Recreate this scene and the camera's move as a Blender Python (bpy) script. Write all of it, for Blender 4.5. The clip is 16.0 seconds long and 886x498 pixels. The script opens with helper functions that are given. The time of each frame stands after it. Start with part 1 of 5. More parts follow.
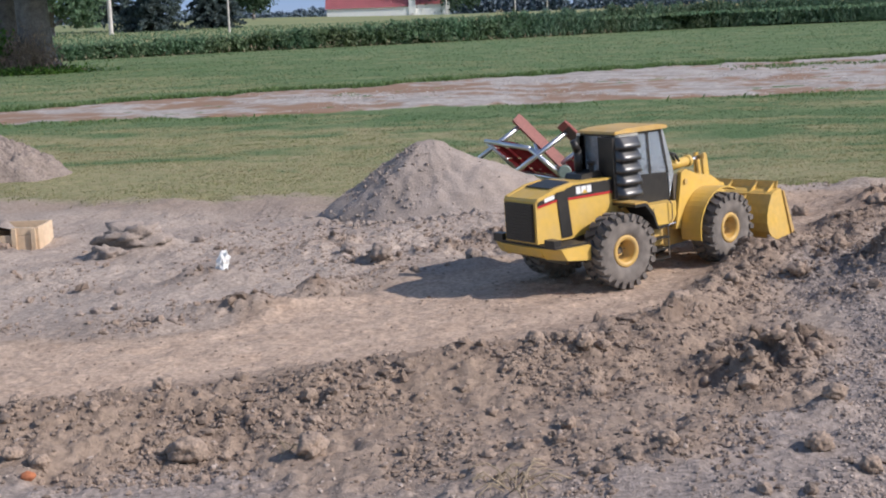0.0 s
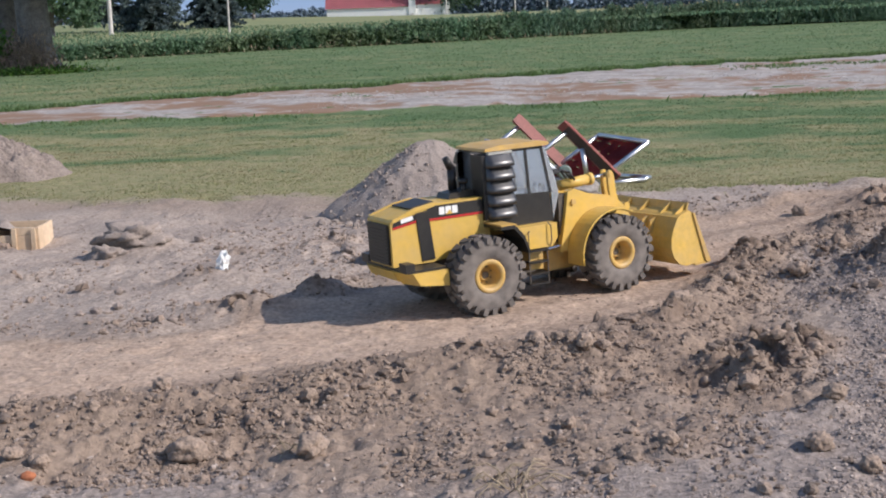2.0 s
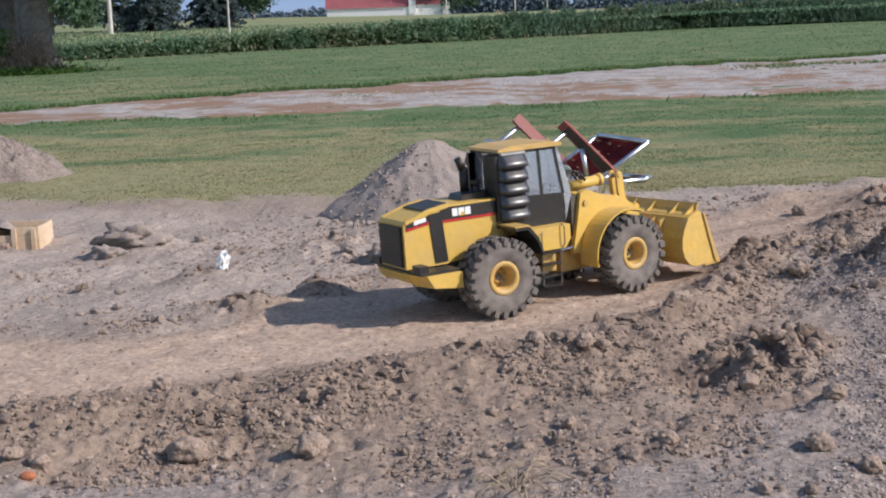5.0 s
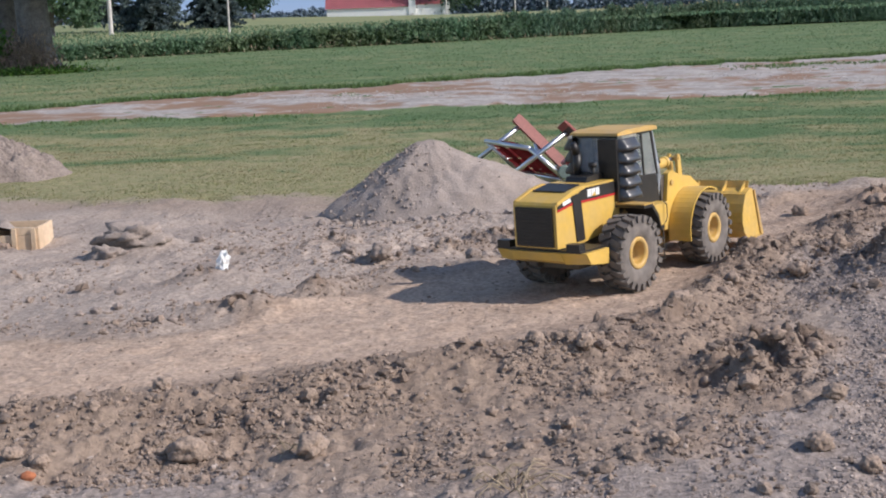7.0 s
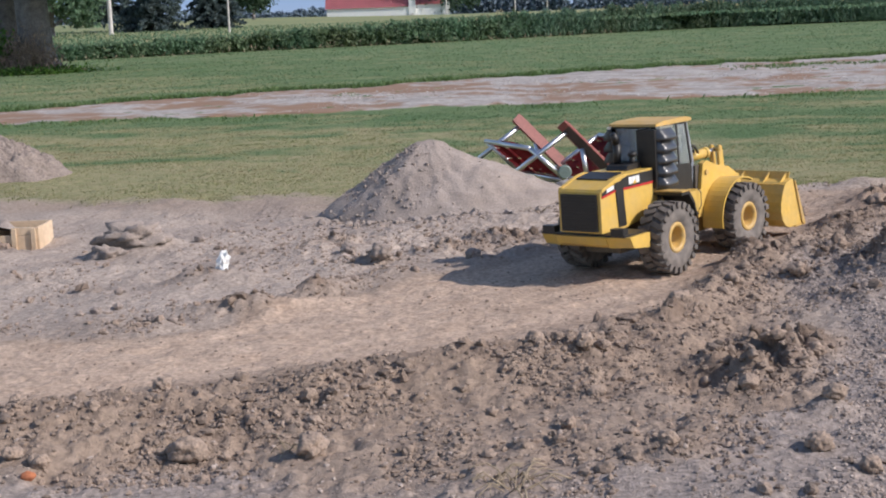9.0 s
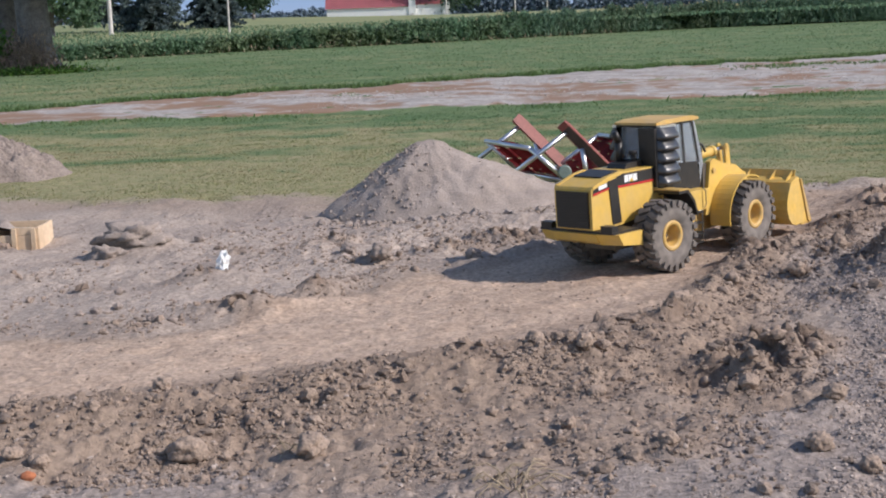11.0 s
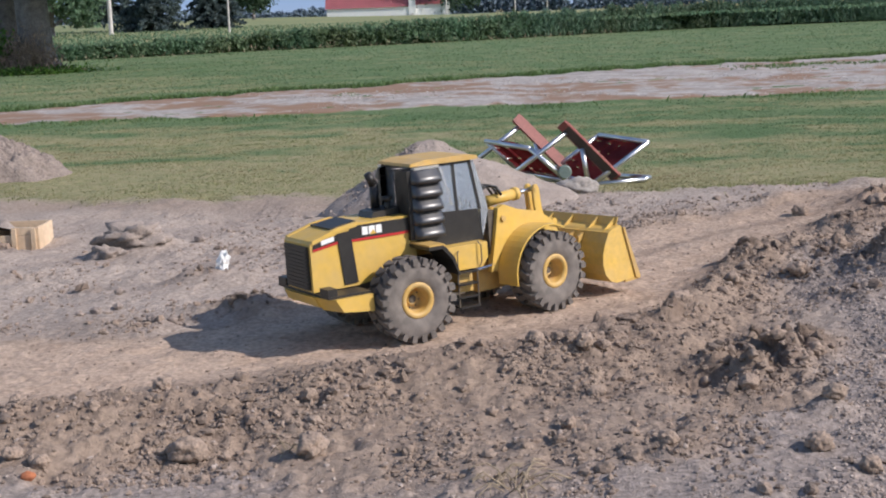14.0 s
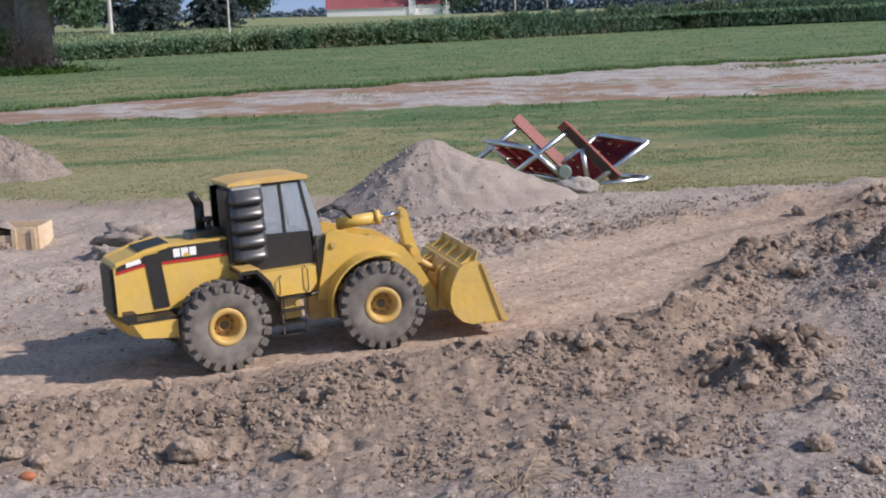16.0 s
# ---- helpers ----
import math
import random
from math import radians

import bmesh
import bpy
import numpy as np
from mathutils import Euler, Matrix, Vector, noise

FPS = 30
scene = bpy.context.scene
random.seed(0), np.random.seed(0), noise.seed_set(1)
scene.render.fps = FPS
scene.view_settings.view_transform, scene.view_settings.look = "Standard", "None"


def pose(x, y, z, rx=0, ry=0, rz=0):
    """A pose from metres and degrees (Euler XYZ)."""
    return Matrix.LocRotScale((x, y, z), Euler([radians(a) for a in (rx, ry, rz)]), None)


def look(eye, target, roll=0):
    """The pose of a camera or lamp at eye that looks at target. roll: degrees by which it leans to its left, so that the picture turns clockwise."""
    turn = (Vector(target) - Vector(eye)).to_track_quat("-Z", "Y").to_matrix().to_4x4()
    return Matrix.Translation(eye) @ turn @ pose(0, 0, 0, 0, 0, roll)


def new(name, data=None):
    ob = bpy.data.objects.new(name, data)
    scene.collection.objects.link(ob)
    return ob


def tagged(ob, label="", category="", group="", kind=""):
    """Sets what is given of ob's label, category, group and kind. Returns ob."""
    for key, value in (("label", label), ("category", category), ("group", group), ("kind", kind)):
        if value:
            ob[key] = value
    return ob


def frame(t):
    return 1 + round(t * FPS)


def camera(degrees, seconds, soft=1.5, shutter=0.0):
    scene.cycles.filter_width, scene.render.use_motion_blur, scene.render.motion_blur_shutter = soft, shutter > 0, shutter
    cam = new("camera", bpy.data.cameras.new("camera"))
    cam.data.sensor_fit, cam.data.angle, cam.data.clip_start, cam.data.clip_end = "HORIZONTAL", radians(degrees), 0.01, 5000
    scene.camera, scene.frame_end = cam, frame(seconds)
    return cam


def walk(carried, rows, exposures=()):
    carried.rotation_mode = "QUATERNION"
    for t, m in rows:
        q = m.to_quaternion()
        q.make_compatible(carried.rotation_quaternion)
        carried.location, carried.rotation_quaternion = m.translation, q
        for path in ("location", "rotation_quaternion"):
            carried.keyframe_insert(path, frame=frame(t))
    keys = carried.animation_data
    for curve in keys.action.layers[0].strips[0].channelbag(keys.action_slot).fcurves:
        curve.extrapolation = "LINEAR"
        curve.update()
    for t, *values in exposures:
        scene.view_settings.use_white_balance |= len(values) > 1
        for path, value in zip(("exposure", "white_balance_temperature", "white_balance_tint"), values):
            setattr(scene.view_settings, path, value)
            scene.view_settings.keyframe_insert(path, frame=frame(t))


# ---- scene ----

# ---------------------------------------------------------------- camera
EYE = Vector((0.0, 0.0, 1.1))
cam = camera(35.98, 16.0, soft=2.0)
VIEW = look(EYE, EYE + Vector((0, 2413.4, -415.0)), -2.2)
walk(cam, [(0.0, VIEW), (16.0, VIEW)], [(0.0, 0.17, 6480, 15), (16.0, 0.17, 6480, 15)])

# ---------------------------------------------------------------- light
SUN_ELEVATION, SUN_AZIMUTH = 36.5, 109.0      # degrees; azimuth from +y towards +x
world = bpy.data.worlds.new("daylight")
scene.world = world
world.use_nodes = True
wn, wl = world.node_tree.nodes, world.node_tree.links
sky = wn.new("ShaderNodeTexSky")
sky.sky_type, sky.sun_disc = "NISHITA", False
sky.sun_elevation, sky.sun_rotation = radians(SUN_ELEVATION), radians(SUN_AZIMUTH)
sky.air_density, sky.dust_density, sky.ozone_density = 1.0, 0.6, 2.0
wl.new(sky.outputs[0], wn["Background"].inputs[0])
wn["Background"].inputs[1].default_value = 0.125
sun = new("sun", bpy.data.lights.new("sun", "SUN"))
sun.data.energy, sun.data.angle, sun.data.color = 3.95, radians(0.6), (1.0, 0.94, 0.86)
az, el = radians(SUN_AZIMUTH), radians(SUN_ELEVATION)
SUN_WAY = Vector((math.sin(az) * math.cos(el), math.cos(az) * math.cos(el), math.sin(el)))
sun.matrix_world = look(SUN_WAY * 30, (0, 0, 0))


# ---------------------------------------------------------------- materials
def material(name, color, rough=0.7, metal=0.0, spread=0.25, scale=8.0, fine=90.0, bump=0.2, depth=0.002, other=None, spec=0.5, coat=0.0, grime=None, grime_amount=0.0, island=0.0, stretch=None, sharp=(0.38, 0.66)):
    """Base colour with two scales of variation, a second tone, a film of grime and a fine relief."""
    m = bpy.data.materials.new(name)
    m.use_nodes = True
    n, l = m.node_tree.nodes, m.node_tree.links
    b = n["Principled BSDF"]
    co = n.new("ShaderNodeTexCoord")
    big, small = n.new("ShaderNodeTexNoise"), n.new("ShaderNodeTexNoise")
    big.inputs["Scale"].default_value, small.inputs["Scale"].default_value = scale, fine
    big.inputs["Detail"].default_value, small.inputs["Detail"].default_value = 5, 4
    if stretch:
        mp = n.new("ShaderNodeMapping")
        mp.inputs["Scale"].default_value = stretch
        l.new(co.outputs["Object"], mp.inputs["Vector"])
    l.new((mp if stretch else co).outputs[0 if stretch else "Object"], big.inputs["Vector"])
    l.new(co.outputs["Object"], small.inputs["Vector"])
    mix = n.new("ShaderNodeMixRGB")
    c = Vector(color)
    o = Vector(other) if other else c * (1 - spread)
    mix.inputs[1].default_value, mix.inputs[2].default_value = (*c, 1), (*o, 1)
    ramp = n.new("ShaderNodeValToRGB")
    ramp.color_ramp.elements[0].position, ramp.color_ramp.elements[1].position = sharp
    l.new(big.outputs[0], ramp.inputs[0])
    l.new(ramp.outputs[0], mix.inputs[0])
    hsv = n.new("ShaderNodeHueSaturation")
    l.new(mix.outputs[0], hsv.inputs["Color"])
    rng = n.new("ShaderNodeMapRange")
    rng.inputs[1].default_value, rng.inputs[2].default_value = 0.3, 0.7
    rng.inputs[3].default_value, rng.inputs[4].default_value = 1 - spread, 1 + spread
    l.new(small.outputs[0], rng.inputs[0])
    l.new(rng.outputs[0], hsv.inputs["Value"])
    last = hsv.outputs[0]
    if grime:
        g, gr, gm = n.new("ShaderNodeTexNoise"), n.new("ShaderNodeValToRGB"), n.new("ShaderNodeMixRGB")
        g.inputs["Scale"].default_value, g.inputs["Detail"].default_value = scale * 2.3, 8
        l.new(co.outputs["Object"], g.inputs["Vector"])
        gr.color_ramp.elements[0].position, gr.color_ramp.elements[1].position = 0.35, 0.75
        gr.color_ramp.elements[0].color = (grime_amount * 0.4,) * 3 + (1,)
        gr.color_ramp.elements[1].color = (grime_amount,) * 3 + (1,)
        l.new(g.outputs[0], gr.inputs[0])
        l.new(gr.outputs[0], gm.inputs[0])
        l.new(last, gm.inputs[1])
        gm.inputs[2].default_value = (*grime, 1)
        last = gm.outputs[0]
    if island:
        geo, hv, ir = n.new("ShaderNodeNewGeometry"), n.new("ShaderNodeHueSaturation"), n.new("ShaderNodeMapRange")
        ir.inputs[3].default_value, ir.inputs[4].default_value = 1 - island, 1 + island
        l.new(geo.outputs["Random Per Island"], ir.inputs[0])
        l.new(ir.outputs[0], hv.inputs["Value"])
        l.new(last, hv.inputs["Color"])
        last = hv.outputs[0]
    l.new(last, b.inputs["Base Color"])
    b.inputs["Roughness"].default_value, b.inputs["Metallic"].default_value = rough, metal
    b.inputs["Specular IOR Level"].default_value = spec
    b.inputs["Coat Weight"].default_value = coat
    if bump:
        bp = n.new("ShaderNodeBump")
        bp.inputs["Strength"].default_value, bp.inputs["Distance"].default_value = bump, depth
        l.new(small.outputs[0], bp.inputs["Height"])
        l.new(bp.outputs[0], b.inputs["Normal"])
    return m


def translucent(m, share=0.35):
    """Lets part of the light through a leaf, as thin blades do."""
    n, l = m.node_tree.nodes, m.node_tree.links
    b = n["Principled BSDF"]
    t, mix = n.new("ShaderNodeBsdfTranslucent"), n.new("ShaderNodeMixShader")
    l.new(b.inputs["Base Color"].links[0].from_socket, t.inputs["Color"])
    mix.inputs[0].default_value = share
    l.new(b.outputs[0], mix.inputs[1])
    l.new(t.outputs[0], mix.inputs[2])
    l.new(mix.outputs[0], n["Material Output"].inputs[0])
    return m


DUST = (0.46, 0.38, 0.29)
yellow = material("yellow_paint", (0.72, 0.445, 0.045), 0.45, 0, 0.06, 6, 40, 0.05, 0.001, grime=DUST, grime_amount=0.36)
yellow_worn = material("worn_yellow_paint", (0.62, 0.36, 0.04), 0.5, 0, 0.1, 9, 60, 0.1, 0.001, grime=DUST, grime_amount=0.5)
bucket_yellow = material("dusty_yellow_steel", (0.72, 0.45, 0.065), 0.5, 0, 0.1, 7, 50, 0.1, 0.001, grime=DUST, grime_amount=0.34)
black = material("black_plastic", (0.012, 0.012, 0.013), 0.45, 0, 0.2, 12, 80, 0.05, 0.001, grime=DUST, grime_amount=0.035)
gloss_black = material("glossy_black_plastic", (0.022, 0.026, 0.034), 0.34, 0, 0.2, 12, 60, 0.05, 0.001, spec=0.8, coat=0.25, grime=DUST, grime_amount=0.06)
rubber = material("dusty_rubber", (0.055, 0.052, 0.05), 0.9, 0, 0.2, 10, 70, 0.3, 0.002, grime=(0.33, 0.285, 0.25), grime_amount=0.7)
rubber_dark = material("tread_rubber", (0.04, 0.038, 0.036), 0.9, 0, 0.2, 10, 70, 0.3, 0.002, grime=(0.33, 0.285, 0.25), grime_amount=0.6)
steel = material("bright_steel", (0.75, 0.75, 0.76), 0.18, 1.0, 0.05, 10, 60, 0.02, 0.001)
dark_steel = material("dark_greasy_steel", (0.05, 0.045, 0.04), 0.6, 0.3, 0.3, 12, 70, 0.2, 0.001, grime=DUST, grime_amount=0.3)
white_mark = material("white_decal", (0.82, 0.82, 0.80), 0.5, 0, 0.03, 10, 60, 0)
red_mark = material("red_decal", (0.5, 0.02, 0.02), 0.5, 0, 0.05, 10, 60, 0)
aluminium = material("aluminium_tube", (0.72, 0.73, 0.75), 0.32, 1.0, 0.08, 10, 60, 0.03, 0.001)
maroon = material("maroon_webbing", (0.34, 0.055, 0.06), 0.75, 0, 0.2, 20, 160, 0.3, 0.002)
brown_arm = material("red_brown_armrest", (0.27, 0.075, 0.06), 0.55, 0, 0.15, 12, 80, 0.1, 0.001)
# armrest brown darkened to stand for shade under the rest
shaded_arm = material("shaded_armrest_brown", (0.075, 0.05, 0.042), 0.6, 0, 0.15, 12, 80, 0.1, 0.001)
raw_wood = material("pale_pine", (0.68, 0.52, 0.36), 0.75, 0, 0.12, 5, 40, 0.3, 0.002, other=(0.56, 0.41, 0.27))
clod_mat = material("dry_soil_clod", (0.28, 0.214, 0.168), 0.95, 0, 0.25, 14, 120, 0.9, 0.006, other=(0.245, 0.185, 0.143), island=0.22)
grey_clod = material("grey_soil_clod", (0.31, 0.255, 0.22), 0.95, 0, 0.25, 14, 120, 0.9, 0.006, other=(0.25, 0.205, 0.178))
stone_mat = material("grey_stone", (0.36, 0.33, 0.30), 0.9, 0, 0.25, 12, 130, 0.6, 0.004)
mound_mat = material("grey_sandy_soil", (0.345, 0.29, 0.255), 0.95, 0, 0.2, 5, 110, 0.8, 0.008, other=(0.28, 0.232, 0.20))
heap_mat = material("brown_grey_soil", (0.27, 0.22, 0.19), 0.95, 0, 0.3, 4, 60, 0.9, 0.015, other=(0.21, 0.17, 0.145))
# bark, needle, crop_leaf and light_leaf colours are lifted paler to carry distance haze
bark = material("rough_bark", (0.21, 0.19, 0.185), 0.95, 0, 0.4, 6, 40, 0.9, 0.03)
leaf = material("green_leaf", (0.055, 0.11, 0.022), 0.6, 0, 0.4, 0.9, 9, 0, other=(0.035, 0.075, 0.02), island=0.35)
needle = material("blue_green_needles", (0.11, 0.155, 0.155), 0.8, 0, 0.4, 0.6, 6, 0, island=0.35)
crop_leaf = material("crop_leaf", (0.125, 0.23, 0.135), 0.65, 0, 0.25, 0.35, 5, 0, other=(0.15, 0.20, 0.10), island=0.2)
corn_leaf = material("corn_leaf", (0.115, 0.205, 0.135), 0.65, 0, 0.3, 0.3, 4, 0, other=(0.105, 0.15, 0.08), island=0.25)
tassel_mat = material("corn_tassel", (0.36, 0.31, 0.17), 0.8, 0, 0.2, 2, 20, 0, island=0.3)
light_leaf = material("light_green_leaf", (0.15, 0.25, 0.15), 0.65, 0, 0.3, 0.6, 5, 0, island=0.3)
edge_grass = material("lush_grass", (0.10, 0.175, 0.055), 0.7, 0, 0.15, 0.7, 6, 0, other=(0.135, 0.20, 0.07), island=0.25)
# far woods: distance haze is put into the leaf colour, paler and bluer
far_green = material("haze_tinted_trees", (0.13, 0.18, 0.23), 0.9, 0, 0.3, 0.05, 0.6, 0, island=0.25)
grass_mat = material("lawn_blades", (0.25, 0.268, 0.12), 0.75, 0, 0.12, 1.2, 6, 0, other=(0.33, 0.28, 0.155), island=0.2, stretch=(0.35, 1.3, 1.0))
white_wall = material("white_barn_boards", (0.75, 0.76, 0.76), 0.7, 0, 0.06, 0.5, 8, 0)
# faded red, paled further towards pink with haze mixed into the colour
red_roof = material("faded_red_metal_roof", (0.56, 0.20, 0.22), 0.55, 0, 0.1, 0.5, 6, 0)
pole_mat = material("weathered_pole", (0.58, 0.55, 0.52), 0.9, 0, 0.2, 2, 30, 0.3, 0.01)
ripe_field = material("ripening_field", (0.24, 0.24, 0.10), 0.9, 0, 0.2, 0.08, 1.4, 0, other=(0.17, 0.21, 0.085))

gravel_mat = material("crushed_gravel", (0.35, 0.288, 0.248), 0.9, 0, 0.25, 30, 200, 0.3, 0.002, other=(0.27, 0.225, 0.198), island=0.4)
pale_gravel = material("pale_gravel", (0.52, 0.48, 0.45), 0.9, 0, 0.25, 3, 60, 0.3, 0.004, island=0.4)
dark_clod = material("freshly_dug_soil", (0.225, 0.168, 0.13), 0.95, 0, 0.25, 14, 120, 0.9, 0.006, other=(0.18, 0.135, 0.106), island=0.25)
brick_mat = material("orange_brick", (0.42, 0.15, 0.07), 0.9, 0, 0.2, 20, 150, 0.3, 0.002)
straw = material("dry_straw", (0.36, 0.285, 0.195), 0.85, 0, 0.2, 20, 100, 0)
vine_mat = material("dead_vine", (0.22, 0.16, 0.125), 0.9, 0, 0.2, 5, 40, 0, other=(0.30, 0.23, 0.17), island=0.3)
green_plastic = material("dark_green_plastic", (0.2, 0.26, 0.23), 0.5, 0, 0.15, 20, 100, 0)
far_grass = material("green_lawn_blades", (0.12, 0.205, 0.092), 0.75, 0, 0.1, 0.3, 4, 0, other=(0.148, 0.22, 0.105), island=0.2, stretch=(0.3, 1.0, 1.0))
far_leaf = material("distant_leaf", (0.055, 0.105, 0.06), 0.7, 0, 0.3, 0.3, 3, 0, island=0.3)
sucker_leaf = material("bright_green_leaf", (0.09, 0.19, 0.03), 0.6, 0, 0.3, 1.5, 12, 0, island=0.4)


for m_ in (leaf, needle, crop_leaf, corn_leaf, far_leaf, sucker_leaf, light_leaf, grass_mat, far_grass, edge_grass, maroon):
    translucent(m_, 0.45)


def sky_material():
    m = bpy.data.materials.new("hazy_sky")
    m.use_nodes = True
    n, l = m.node_tree.nodes, m.node_tree.links
    n.remove(n["Principled BSDF"])
    e, co, gr, rp = n.new("ShaderNodeEmission"), n.new("ShaderNodeTexCoord"), n.new("ShaderNodeSeparateXYZ"), n.new("ShaderNodeValToRGB")
    l.new(co.outputs["Generated"], gr.inputs[0])
    l.new(gr.outputs["Z"], rp.inputs[0])
    rp.color_ramp.elements[0].color, rp.color_ramp.elements[1].color = (0.36, 0.47, 0.64, 1), (0.23, 0.39, 0.66, 1)
    rp.color_ramp.elements[1].position = 0.5
    l.new(rp.outputs[0], e.inputs[0])
    e.inputs[1].default_value = 0.9
    l.new(e.outputs[0], n["Material Output"].inputs[0])
    return m


sky_mat = sky_material()


def glass_material():
    m = bpy.data.materials.new("dusty_window_glass")
    m.use_nodes = True
    n, l = m.node_tree.nodes, m.node_tree.links
    b = n["Principled BSDF"]
    b.inputs["Base Color"].default_value = (0.74, 0.79, 0.84, 1)
    b.inputs["Roughness"].default_value = 0.12
    b.inputs["Transmission Weight"].default_value = 0.82
    b.inputs["IOR"].default_value = 1.2
    return m


glass = glass_material()
frosted = material("scuffed_clear_plastic", (0.55, 0.60, 0.66), 0.35, 0, 0.1, 8, 50, 0.02, 0.001)
frosted.node_tree.nodes["Principled BSDF"].inputs["Transmission Weight"].default_value = 0.45


# ---------------------------------------------------------------- mesh helpers
def part(name, bm, mat, parent=None, label="", smooth=False, bevel=0.0):
    if bevel:
        bmesh.ops.bevel(bm, geom=[e for e in bm.edges if e.is_manifold and e.calc_face_angle(0) > 0.6], offset=bevel, segments=2, affect="EDGES", clamp_overlap=True)
    bmesh.ops.recalc_face_normals(bm, faces=bm.faces)
    me = bpy.data.meshes.new(name)
    bm.to_mesh(me)
    bm.free()
    for p in me.polygons:
        p.use_smooth = smooth
    me.materials.append(mat)
    ob = new(name, me)
    if parent:
        ob.parent = parent
    if label:
        ob["label"] = label
    return ob


def box(bm, x0, x1, y0, y1, z0, z1, m=None):
    vs = [bm.verts.new((x, y, z)) for x in (x0, x1) for y in (y0, y1) for z in (z0, z1)]
    for f in ((0, 1, 3, 2), (4, 6, 7, 5), (0, 4, 5, 1), (2, 3, 7, 6), (0, 2, 6, 4), (1, 5, 7, 3)):
        bm.faces.new([vs[k] for k in f])
    if m:
        for v in vs:
            v.co = m @ v.co
    return bm


def prism(bm, profile, y0, y1):
    """A profile in x and z, drawn out from y0 to y1."""
    a = [bm.verts.new((x, y0, z)) for x, z in profile]
    b = [bm.verts.new((x, y1, z)) for x, z in profile]
    bm.faces.new(a), bm.faces.new(b[::-1])
    k = len(profile)
    for i in range(k):
        bm.faces.new((a[i], b[i], b[(i + 1) % k], a[(i + 1) % k]))
    return bm


def rod(bm, p, q, r, seg=12, r2=None):
    p, q = Vector(p), Vector(q)
    turn = (q - p).to_track_quat("Z", "Y").to_matrix().to_4x4()
    m = Matrix.Translation((p + q) / 2) @ turn
    bmesh.ops.create_cone(bm, cap_ends=True, segments=seg, radius1=r, radius2=r if r2 is None else r2, depth=(q - p).length, matrix=m)
    return bm


def bent_tube(bm, points, r, seg=8):
    for p, q in zip(points, points[1:]):
        rod(bm, p, q, r, seg)
    for p in points[1:-1]:
        bmesh.ops.create_icosphere(bm, subdivisions=1, radius=r * 1.02, matrix=Matrix.Translation(p))
    return bm


def lathe(bm, profile, seg=40):
    """A profile of (radius, y) turned about the y axis."""
    rings = [[bm.verts.new((r * math.cos(a), y, r * math.sin(a))) for a in (2 * math.pi * k / seg for k in range(seg))] for r, y in profile]
    for a, b in zip(rings, rings[1:]):
        for k in range(seg):
            bm.faces.new((a[k], a[(k + 1) % seg], b[(k + 1) % seg], b[k]))
    return bm


def lettering(name, text, size, mat, parent, m, depth=0.0015):
    cu = bpy.data.curves.new(name, "FONT")
    cu.body, cu.size, cu.extrude, cu.align_x, cu.align_y, cu.offset = text, size, depth, "CENTER", "CENTER", size * 0.03
    tmp = bpy.data.objects.new(name, cu)
    scene.collection.objects.link(tmp)
    me = bpy.data.meshes.new_from_object(tmp.evaluated_get(bpy.context.evaluated_depsgraph_get()))
    bpy.data.objects.remove(tmp)
    me.materials.clear()
    me.materials.append(mat)
    me.transform(m)
    ob = new(name, me)
    ob.parent = parent
    return ob


# ---------------------------------------------------------------- noise and the lie of the land
def lattice(ix, iy, seed):
    h = (ix.astype(np.int64) * 374761393 + iy.astype(np.int64) * 668265263 + seed * 144665) & 0x7FFFFFFF
    h = ((h ^ (h >> 13)) * 1274126177) & 0x7FFFFFFF
    return ((h ^ (h >> 16)) & 0xFFFF) / 65535.0


def value_noise(x, y, seed):
    ix, iy = np.floor(x), np.floor(y)
    fx, fy = x - ix, y - iy
    fx, fy = fx * fx * (3 - 2 * fx), fy * fy * (3 - 2 * fy)
    a, b = lattice(ix, iy, seed), lattice(ix + 1, iy, seed)
    c, d = lattice(ix, iy + 1, seed), lattice(ix + 1, iy + 1, seed)
    return (a * (1 - fx) + b * fx) * (1 - fy) + (c * (1 - fx) + d * fx) * fy - 0.5


def fbm(x, y, seed, octaves=4, gain=0.5):
    s, a = 0, 1.0
    for k in range(octaves):
        s = s + a * value_noise(x * 2.03 ** k + 17.3 * k, y * 2.03 ** k - 9.1 * k, seed + k)
        a *= gain
    return s


def step(a, b, v):
    t = np.clip((v - a) / (b - a), 0, 1)
    return t * t * (3 - 2 * t)


def hump(x, y, cx, cy, rx, ry, turn=0.0):
    c, s = math.cos(radians(turn)), math.sin(radians(turn))
    u, v = ((x - cx) * c + (y - cy) * s) / rx, (-(x - cx) * s + (y - cy) * c) / ry
    return np.exp(-(u * u + v * v))


def track_near(x):
    """The near edge of the rutted track, y over x."""
    return np.interp(x, [-3.0, -1.4, -1.04, -0.88, -0.66, -0.28, 0.11, 0.40, 0.73, 1.0, 1.23, 1.65, 2.6], [3.95, 4.02, 4.02, 4.07, 4.16, 4.22, 4.32, 4.38, 4.67, 5.14, 5.56, 5.95, 6.9])


def track_far(x):
    return np.interp(x, [-3.0, -1.70, -1.35, -1.07, -0.84, -0.53, -0.23, 0.18, 0.56, 1.0, 1.46, 2.2], [5.1, 5.0, 4.93, 4.93, 5.05, 5.42, 5.62, 5.83, 6.2, 6.6, 6.85, 7.3])


